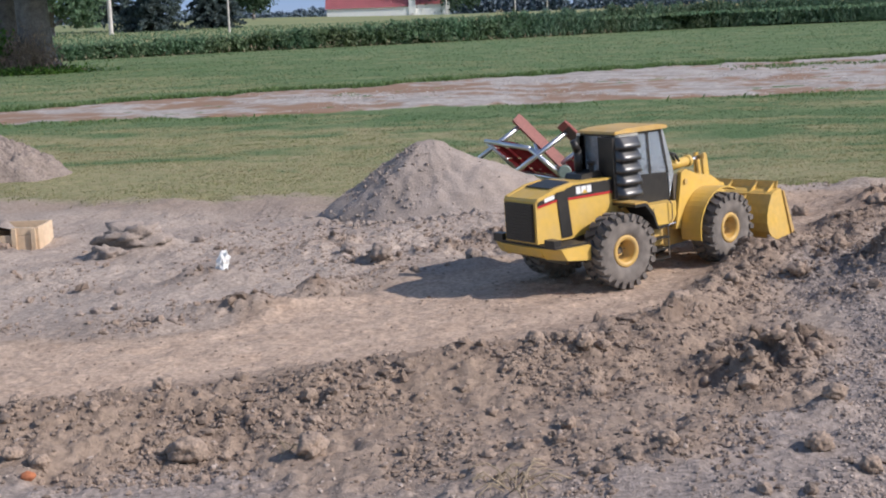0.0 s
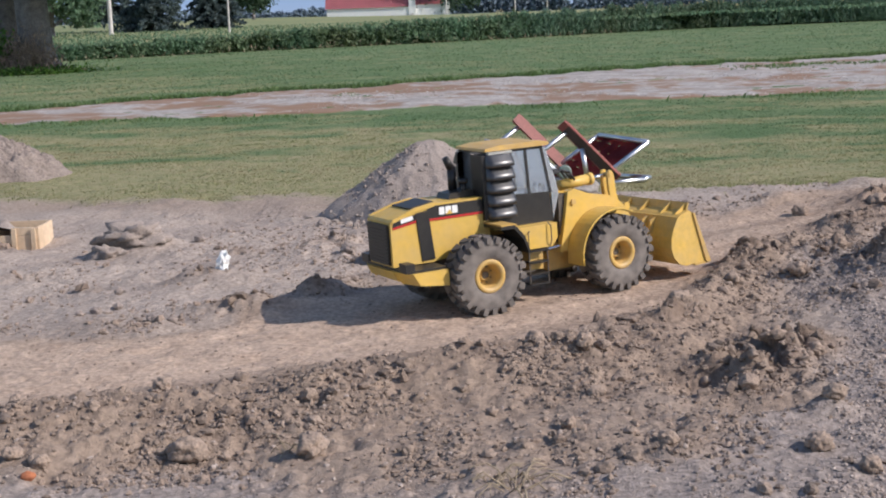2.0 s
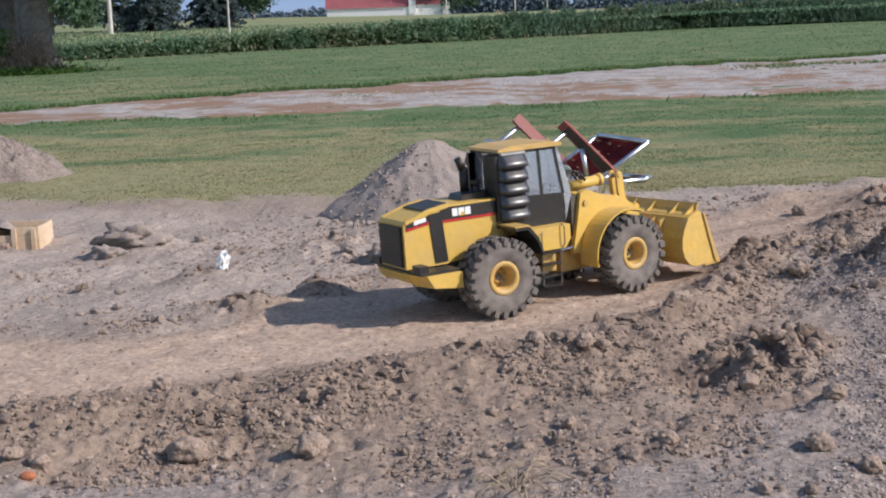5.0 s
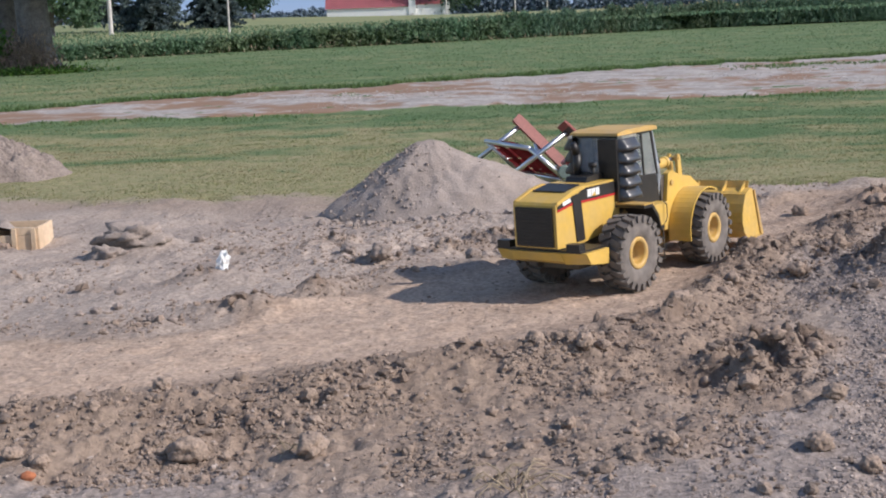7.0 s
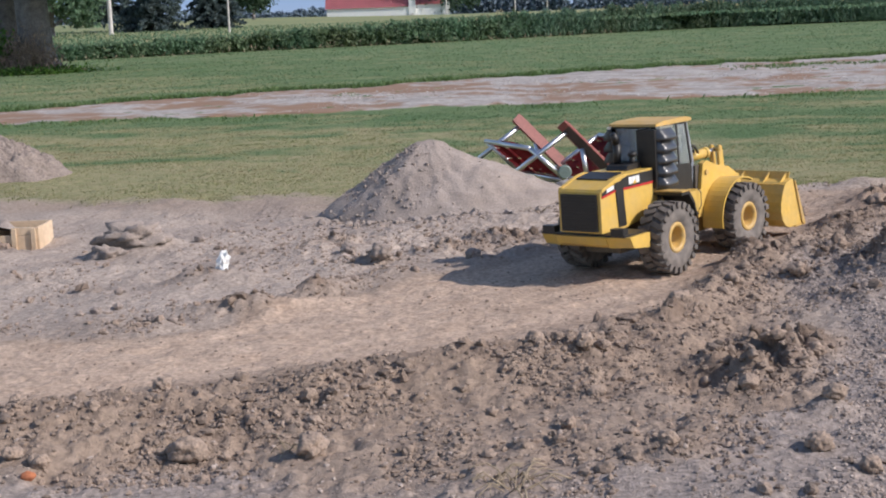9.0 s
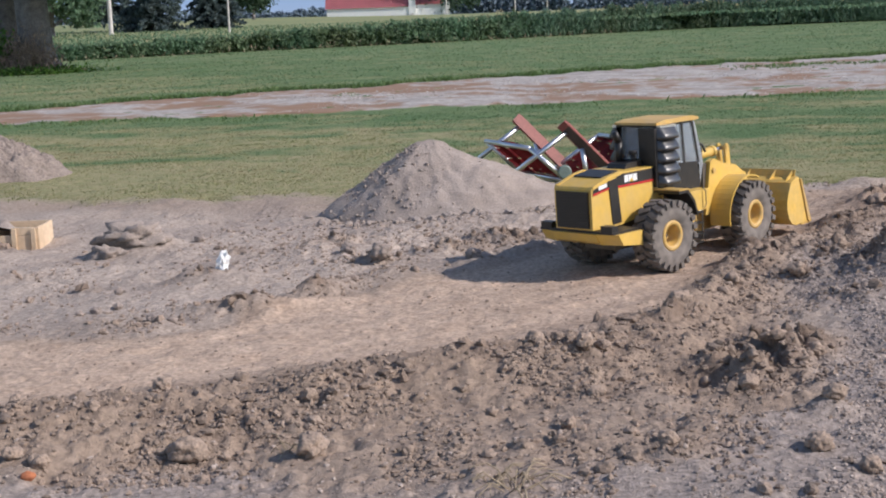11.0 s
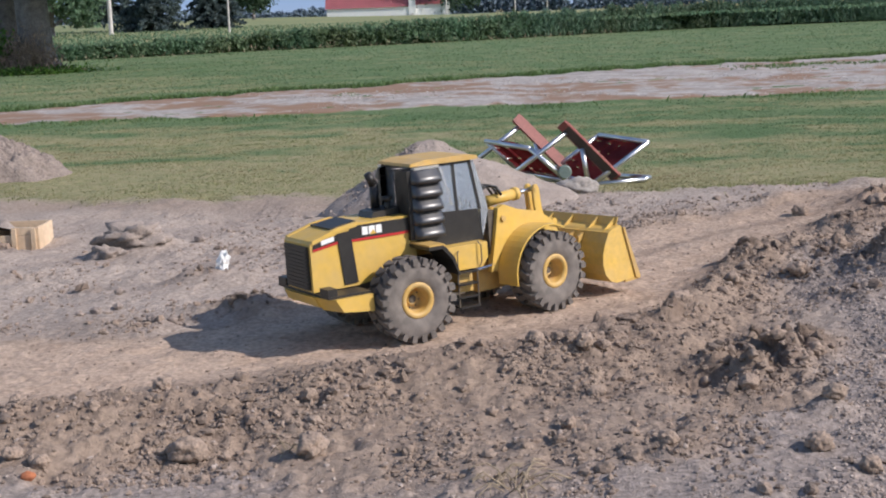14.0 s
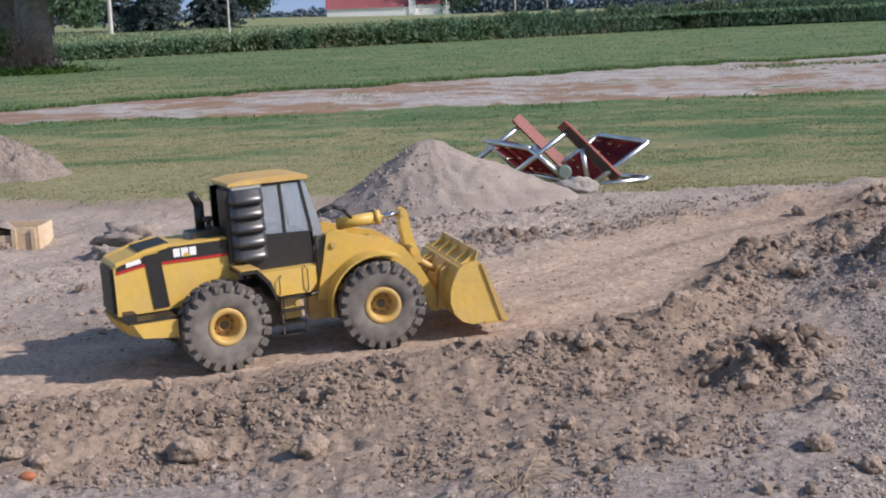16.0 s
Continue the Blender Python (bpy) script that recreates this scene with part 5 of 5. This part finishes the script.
for x0, x1, count, mat, slim, upright, name, label in ((-22, 6, 26000, crop_leaf, 0.5, 0.0, "crop_rows", "dense green crop plants standing beyond the lawn"), (1, 30, 30000, corn_leaf, 0.22, -1.6, "corn_rows", "tall dark green corn standing beyond the lawn")):
    xs = rng.uniform(x0, x1, count)
    keep = rng.random(count) < (step(6.0, 1.0, xs) if x0 < 0 else step(1.0, 6.0, xs))
    xs = xs[keep]
    k_ = len(xs)
    back = np.abs(rng.normal(0, 0.7, k_))
    hh = crop_height(xs) * (1 + 0.32 * fbm(xs * 1.4, xs * 0 + 0.3, 141) + 0.25 * fbm(xs * 6, xs * 0, 142))
    zz = hh * rng.uniform(0.02, 1, k_) ** 0.75
    c = np.stack([xs, crop_line(xs) + back + 0.25 * fbm(xs * 2, zz * 3, 143), zz], 1)
    tagged(leaf_cloud(name, c, 0.085 if x0 < 0 else 0.13, mat, upright, slim), label, "crops", kind="stuff")
xs = np.concatenate([rng.uniform(1.5, 30, 700), rng.uniform(-12, 2, 130)])
zz = crop_height(xs) * (1 + 0.32 * fbm(xs * 1.4, xs * 0 + 0.3, 141)) + rng.uniform(-0.12, 0.12, len(xs))
tagged(leaf_cloud("corn_tassels", np.stack([xs, crop_line(xs) + np.abs(rng.normal(0.2, 0.5, len(xs))), zz], 1), 0.07, tassel_mat, -2.0, 0.3), "pale tassels on the corn", "crops", kind="stuff")
n_ = 450
xs = rng.uniform(-22, 8, n_)
c = np.stack([xs, crop_line(xs) - np.abs(rng.normal(0, 0.18, n_)), np.abs(rng.normal(0, 0.10, n_))], 1)
tagged(leaf_cloud("field_edge_weeds", c, 0.07, straw, -1.0, 0.2), "brown dry weeds along the crop's foot", "weeds", kind="stuff")


def make_field():
    xs, ys = np.linspace(-260, 260, 90), np.concatenate([np.linspace(0.4, 12, 14), np.linspace(14, 400, 60)])
    gy = crop_line(xs)[None] + ys[:, None]
    gx = np.broadcast_to(xs, gy.shape)
    rise = 0.62 * crop_height(xs)[None] + (0.0055 * step(20, -30, gx) + 0.0012) * ys[:, None]
    z = np.minimum(rise, np.interp(gx, [-60, -30, -12, 5, 60], [1.75, 1.7, 1.25, 1.0, 0.95])) + 0.05 * fbm(gx * 0.6, gy * 0.3, 151)
    co = np.stack([gx, gy, z], -1).reshape(-1, 3)
    nx = len(xs)
    i = (np.arange(len(ys) - 1)[:, None] * nx + np.arange(nx - 1)).ravel()
    ob = soup("crop_field", co, np.stack([i, i + 1, i + nx + 1, i + nx], 1), ripe_field, True)
    return tagged(ob, "wide ripening field, green turning straw-yellow", "field", kind="structure")


make_field()
n_ = 12000
ys = crop_line(0.0) + 4 + 60 * rng.random(n_) ** 1.5
xs = rng.uniform(-0.36, 0.36, n_) * ys
zf = 0.62 * crop_height(xs) + (0.0055 * step(20, -30, xs) + 0.0012) * (ys - crop_line(xs))
ob = leaf_cloud("field_plants", np.stack([xs, ys, zf + rng.uniform(0, 0.10, n_)], 1), 0.10, crop_leaf)
tagged(ob, "tops of young crop plants across the field", "crops", kind="stuff")


def make_conifer(x, y, z, h, r, seed):
    ob = tagged(new("spruce_tree"), "dark blue-green spruce with drooping branches behind the crops", "tree", "spruces")
    ob.location = (x, y, z)
    bm = bmesh.new()
    rod(bm, (0, 0, -0.3), (0, 0, h), 0.16, 8, 0.02)
    part("trunk", bm, bark, ob)
    g = np.random.default_rng(seed)
    pts = []
    for k in range(300):
        u = g.uniform(0.0, 0.99) ** 1.25
        a, ln = g.uniform(0, 2 * math.pi), r * (1 - u) ** 0.75 * g.uniform(0.5, 1.25) + 0.15
        m = int(30 + 60 * (1 - u))
        w = g.uniform(0.1, 1, m)
        droop = g.uniform(0.15, 0.4)
        pts.append(np.stack([np.cos(a) * ln * w + g.normal(0, 0.08, m), np.sin(a) * ln * w + g.normal(0, 0.08, m), u * h + 0.1 + g.uniform(-.2, .2) - droop * ln * w ** 2 + g.normal(0, 0.05, m)], 1))
    c = leaf_cloud("crown", np.concatenate(pts), 0.19, needle, 0.3)
    c.parent = ob
    return ob


make_conifer(-21.4, 105, 0.4, 9.0, 2.8, 1)
make_conifer(-18.2, 115, 0.5, 8.0, 2.4, 2)
make_conifer(-26.3, 112, 1.9, 9.0, 2.6, 3)


def make_broadleaf(x, y, z, h, r, seed, mat, label, trunk=0.35, count=5200, size=0.28, bare=0.35, group=""):
    ob = tagged(new("broadleaf_tree"), label, "tree", group)
    ob.location = (x, y, z)
    g = np.random.default_rng(seed)
    bm = bmesh.new()
    top = Vector((g.uniform(-.2, .2), 0, h * 0.62))
    rod(bm, (0, 0, -0.3), (0.02, 0, h * bare), trunk, 14, trunk * 0.75)
    rod(bm, (0.02, 0, h * bare), top, trunk * 0.75, 10, trunk * 0.25)
    tips = [top]
    for k in range(9):
        a = 2 * math.pi * k / 9 + g.uniform(-.3, .3)
        tip = Vector((math.cos(a) * r * g.uniform(.5, .8), math.sin(a) * r * g.uniform(.5, .8), h * g.uniform(bare + 0.12, 0.88)))
        rod(bm, (0, 0, h * (bare + 0.02 * (k % 4))), tip, trunk * 0.3, 8, trunk * 0.06)
        tips.append(tip)
    part("trunk", bm, bark, ob, "rough grey-brown trunk and limbs", True)
    pts = []
    for k in range(34):
        t = tips[int(g.integers(0, len(tips)))]
        cc = np.array(t) * g.uniform(0.75, 1.1) + g.normal(0, r * 0.16, 3)
        pts.append(cc + g.normal(0, 1, (count // 34, 3)) * r * g.uniform(0.12, 0.24) * np.array([1, 1, 0.75]))
    p = np.concatenate(pts)
    p = p[p[:, 2] > h * bare * 0.95]
    c = leaf_cloud("crown", p, size, mat)
    c.parent = ob
    return ob


make_broadleaf(-25.4, 92, 0.5, 7.0, 2.9, 5, light_leaf, "light green broadleaf tree beyond the crops", 0.2, 9000, 0.2, 0.10)
make_broadleaf(-27.6, 212, 1.6, 9.5, 4.2, 6, far_leaf, "rounded green tree at the field's far edge", 0.3, 5200, 0.36, 0.08)
make_broadleaf(2.0, 262, 0.8, 12.0, 6.0, 7, far_leaf, "green tree standing beside the barn", 0.3, 5200, 0.42, 0.06)


def make_old_tree(x, y, r, lean, seed, label):
    """A thick old trunk whose crown spreads above the view."""
    ob = tagged(new("old_tree"), label, "tree", "old trees by the lawn")
    ob.location = (x, y, -0.02)
    na, nz = 40, 60
    pts = []
    for i in range(nz + 1):
        u = i / nz
        zz = u * 5.2
        for j in range(na):
            a = 2 * math.pi * j / na
            flare = 1 + 0.75 * math.exp(-zz / 0.28) + 0.10 * math.exp(-zz / 1.2)
            ridge = 0.06 * abs(noise.noise(Vector((math.cos(a) * 5, math.sin(a) * 5, zz * 1.1 + seed)))) + 0.12 * noise.noise(Vector((math.cos(a) * 1.3, math.sin(a) * 1.3, zz * 0.6 + seed)))
            rr = r * flare * (1 + ridge) * (1 - 0.25 * u)
            pts.append((rr * math.cos(a) + lean * zz, rr * math.sin(a), zz))
    quads = [(i * na + j, i * na + (j + 1) % na, (i + 1) * na + (j + 1) % na, (i + 1) * na + j) for i in range(nz) for j in range(na)]
    t = soup("trunk", np.array(pts), np.array(quads), bark, True)
    t.parent = ob
    g = np.random.default_rng(seed)
    bm = bmesh.new()
    cl = []
    for k in range(8):
        a = 2 * math.pi * k / 8
        tip = Vector((math.cos(a) * 2.6 + lean * 5, math.sin(a) * 2.6, g.uniform(6.2, 9)))
        rod(bm, (lean * 5, 0, 4.9), tip, r * 0.35, 8, r * 0.08)
        cl.append(np.array(tip) + g.normal(0, 1, (420, 3)) * np.array([1.0, 1.0, 0.7]))
    # low bough and leaves added out of view, sunward, to shade the trunk
    rod(bm, (0, 0, 3.6), (2.9, -0.9, 3.1), r * 0.3, 8, r * 0.05)
    low = np.array([2.7, -0.8, 3.2]) + g.normal(0, 1, (3000, 3)) * np.array([1.1, 0.9, 0.5])
    cl.append(low[low[:, 2] > 2.35])
    part("limbs", bm, bark, ob, smooth=True)
    c = leaf_cloud("crown", np.concatenate(cl), 0.2, leaf)
    c.parent = ob
    n = 420
    p = np.stack([g.normal(-0.70, 0.15, n), -r * 1.3 + g.normal(0, 0.12, n), np.abs(g.normal(0.55, 0.28, n))], 1)
    s = leaf_cloud("suckers", p, 0.08, sucker_leaf)
    s.parent = ob
    s["label"] = "bright green suckers at the trunk's foot"
    s["kind"] = "stuff"
    return ob


make_old_tree(-10.22, 35.4, 0.41, -0.02, 11, "thick rough-barked old tree beside the lawn")
make_old_tree(-11.35, 36.6, 0.42, -0.02, 17, "dark old tree trunk with suckers at its foot")
n_ = 2600
p = np.stack([rng.normal(-10.3, 0.7, n_), rng.normal(34.7, 0.35, n_), np.abs(rng.normal(0, 0.09, n_))], 1)
tagged(leaf_cloud("tree_foot_weeds", p, 0.055, sucker_leaf), "green weeds round the foot of the trees", "weeds", kind="stuff")


n_ = 2600
p = np.stack([rng.normal(-10.3, 0.36, n_), rng.normal(34.72, 0.14, n_), np.abs(rng.normal(0, 0.40, n_))], 1)
tagged(leaf_cloud("dry_vines", p, 0.085, vine_mat, -1.5, 0.16), "brown dead vines round the foot of the trees", "weeds", kind="stuff")


def make_pole(x, y, z, h, r, label):
    bm = bmesh.new()
    rod(bm, (0, 0, -0.5), (0, 0, h), r, 10, r * 0.8)
    box(bm, -0.9, 0.9, -0.06, 0.06, h - 0.6, h - 0.48)
    ob = part("utility_pole", bm, pole_mat)
    ob.location = (x, y, z)
    return tagged(ob, label, "pole", "poles in the distance")


make_pole(-21.03, 90, 0.4, 8.5, 0.15, "pale weathered wooden pole behind the crops")
make_pole(-12.6, 85, 0.4, 8.0, 0.065, "thin grey pole behind the crops")
make_pole(2.3, 255, 0.9, 9.0, 0.14, "thin pale pole near the barn")
make_pole(14.7, 250, 0.9, 9.0, 0.13, "thin pale pole near the barn")
make_pole(20.5, 250, 0.9, 9.0, 0.10, "thin pale pole near the barn")


def make_barn():
    ob = tagged(new("barn"), "long white barn with faded red roof across the field", "barn")
    ob.location = (-12.25, 262, 0.3)

    def hall(x0, x1, y0, y1, eave, ridge, tail):
        ym = (y0 + y1) / 2
        bm = bmesh.new()
        prof = [(y0, 0), (y1, 0), (y1, eave), (ym, ridge), (y0, eave)]
        a = [bm.verts.new((x0, y, z)) for y, z in prof]
        b = [bm.verts.new((x1, y, z)) for y, z in prof]
        bm.faces.new(a), bm.faces.new(b[::-1])
        for k in range(5):
            bm.faces.new((a[k], b[k], b[(k + 1) % 5], a[(k + 1) % 5]))
        wall = part("wall", bm, white_wall, ob, "white board wall")
        for ya, yb in ((y0 - 0.3, ym), (y1 + 0.3, ym)):
            bm = bmesh.new()
            za = eave - 0.3 * (ridge - eave) / (ym - y0)
            q = [(x0 - 0.3, ya, za + 0.05), (x1 + 0.02, ya, za + 0.05), (x1 + 0.02, yb, ridge + 0.05), (x0 - 0.3, yb, ridge + 0.05)]
            bm.faces.new([bm.verts.new(p) for p in q])
            bmesh.ops.solidify(bm, geom=bm.faces[:], thickness=0.12)
            part("roof", bm, red_roof, ob, "faded red metal roof")
        k = 0
        while x0 + 1.0 + k * 1.6 < x1 - 1:      # battens down the wall
            bm = bmesh.new()
            xx = x0 + 1.0 + k * 1.6
            box(bm, xx, xx + 0.08, y0 - 0.03, y0 - 0.002, 0.05, eave - 0.1)
            part("batten", bm, white_wall, wall)
            k += 1
        return wall

    w = hall(-7.6, 7.6, -5, 5, 2.65, 6.2, 0)
    v = hall(8.9, 14.0, -4, 4, 2.9, 5.4, 0)
    bm = bmesh.new()
    box(bm, 7.62, 8.88, -5.2, 4.6, 0, 3.6)
    part("link_wall", bm, white_wall, ob, "bright white gable wall", bevel=0.02)
    bm = bmesh.new()
    box(bm, 14.02, 15.2, -4.3, 4.0, 0, 3.1)
    part("lean_to", bm, white_wall, ob, "bright white end wall", bevel=0.02)
    bm = bmesh.new()
    box(bm, 8.0, 8.5, -5.26, -5.2, 0.0, 1.2)
    part("door", bm, pole_mat, ob, "grey door")
    return ob


make_barn()


def far_wood(x0, x1, y, h, seed, label):
    g = np.random.default_rng(seed)
    n = int((x1 - x0) * 120)
    xs = g.uniform(x0, x1, n)
    top = h * (0.75 + 0.5 * fbm(xs * 0.12, xs * 0 + seed, 160 + seed) + 0.35 * fbm(xs * 0.5, xs * 0, 170 + seed))
    p = np.stack([xs, y + g.normal(0, 4, n), top * g.uniform(0.0, 1, n) ** 0.7 + 0.5], 1)
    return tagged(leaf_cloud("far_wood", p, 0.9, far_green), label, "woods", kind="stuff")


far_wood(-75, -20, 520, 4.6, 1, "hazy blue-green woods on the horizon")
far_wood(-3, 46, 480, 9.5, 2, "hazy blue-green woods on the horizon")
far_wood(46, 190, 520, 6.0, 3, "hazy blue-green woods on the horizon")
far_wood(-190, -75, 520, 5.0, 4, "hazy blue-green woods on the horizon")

bm = bmesh.new()
rows = [[bm.verts.new((x, 1250 - 0.0006 * x * x, z)) for x in range(-600, 601, 60)] for z in (-6, 90)]
for r0, r1 in ((rows[0], rows[1]),):
    for k in range(len(r0) - 1):
        bm.faces.new((r0[k], r0[k + 1], r1[k + 1], r1[k]))
tagged(part("backdrop", bm, sky_mat, smooth=True), "pale blue hazy summer sky low over the horizon", "sky", kind="structure")


# ---------------------------------------------------------------- what moves
def spline(rows, t):
    """Values at t, by a smooth curve through the rows."""
    a = np.array(rows, float)
    ts = a[:, 0]
    slope = np.gradient(a[:, 1:], ts, axis=0)
    k = int(np.clip(np.searchsorted(ts, t) - 1, 0, len(ts) - 2))
    h = ts[k + 1] - ts[k]
    u = (t - ts[k]) / h
    return ((2 * u ** 3 - 3 * u ** 2 + 1) * a[k, 1:] + (u ** 3 - 2 * u ** 2 + u) * h * slope[k]
            + (3 * u ** 2 - 2 * u ** 3) * a[k + 1, 1:] + (u ** 3 - u ** 2) * h * slope[k + 1])


def motions():
    # seconds, x, y, heading and swing of the front frame in degrees
    rows = [
        (0.0, 0.819, 5.552, 33.5, 8.8),
        (0.5, 0.691, 5.407, 30.9, 8.6),
        (1.0, 0.569, 5.353, 30.2, 6.8),
        (1.5, 0.427, 5.286, 28.2, 5.2),
        (2.0, 0.321, 5.222, 26.8, 5.1),
        (2.5, 0.209, 5.132, 26.2, 5.7),
        (3.0, 0.137, 5.076, 23.2, 9.2),
        (3.5, 0.074, 5.054, 23.9, 4.6),
        (4.0, 0.020, 5.056, 27.4, -4.6),
        (4.2, 0.082, 5.070, 28.1, -5.2),
        (6.3, 0.739, 5.419, 36.4, 21.9),
        (6.5, 0.765, 5.464, 41.0, 17.1),
        (7.0, 0.767, 5.512, 47.7, 5.5),
        (7.5, 0.747, 5.532, 51.9, -4.2),
        (8.0, 0.784, 5.594, 54.3, -11.2),
        (8.5, 0.874, 5.716, 48.8, -3.4),
        (9.0, 0.957, 5.796, 48.7, -3.0),
        (9.2, 0.991, 5.850, 47.4, -2.2),
        (11.3, 0.906, 5.727, 41.4, 4.1),
        (11.5, 0.826, 5.631, 41.8, 3.1),
        (12.0, 0.676, 5.461, 40.5, 2.0),
        (12.5, 0.522, 5.368, 40.2, 0.5),
        (13.0, 0.353, 5.220, 40.3, -1.7),
        (13.5, 0.189, 5.030, 36.8, 4.8),
        (14.0, 0.035, 4.892, 31.1, 9.1),
        (14.5, -0.141, 4.787, 27.1, 6.7),
        (15.0, -0.306, 4.715, 23.1, -0.8),
        (15.5, -0.426, 4.710, 24.0, -9.8),
        (16.0, -0.540, 4.665, 24.1, -10.6),
    ]
    body, front, spins = [], [], [[], [], [], []]
    roll = [0.0] * 4
    last = None
    for k in range(161):
        t = k / 10
        x, y, yaw, swing = (float(v) for v in spline(rows, t))
        e = 0.01
        gx, gy = (float(plane(x + e, y) - plane(x - e, y)) / (2 * e), float(plane(x, y + e) - plane(x, y - e)) / (2 * e))
        c, s = math.cos(radians(yaw)), math.sin(radians(yaw))
        up_ = Vector((-gx, -gy, 1)).normalized()
        ahead = Vector((c, s, gx * c + gy * s)).normalized()
        side = up_.cross(ahead)
        m = Matrix((ahead, side, up_)).transposed().to_4x4()
        m.translation = (x, y, float(plane(x, y)) - 0.004)
        turn = Matrix.Rotation(radians(swing), 4, "Z")
        hubs = [Matrix.Translation((-AXLE, sd * HUB, TYRE_R)) for sd in (-1, 1)] + [turn @ Matrix.Translation((AXLE, sd * HUB, TYRE_R)) for sd in (-1, 1)]
        places = [(m @ h) for h in hubs]
        if last:
            for i in range(4):
                way = places[i].translation - last[i].translation
                roll[i] += way.dot((places[i].to_3x3() @ Vector((1, 0, 0)))) / TYRE_R
        last = places
        body.append((t, m))
        front.append((t, turn))
        for i in range(4):
            spins[i].append((t, hubs[i] @ Matrix.Rotation(roll[i], 4, "Y")))
    walk(loader, body)
    walk(front_frame, front)
    for wheel, way in zip(rear_wheels + front_wheels, spins):
        walk(wheel, way)


motions()
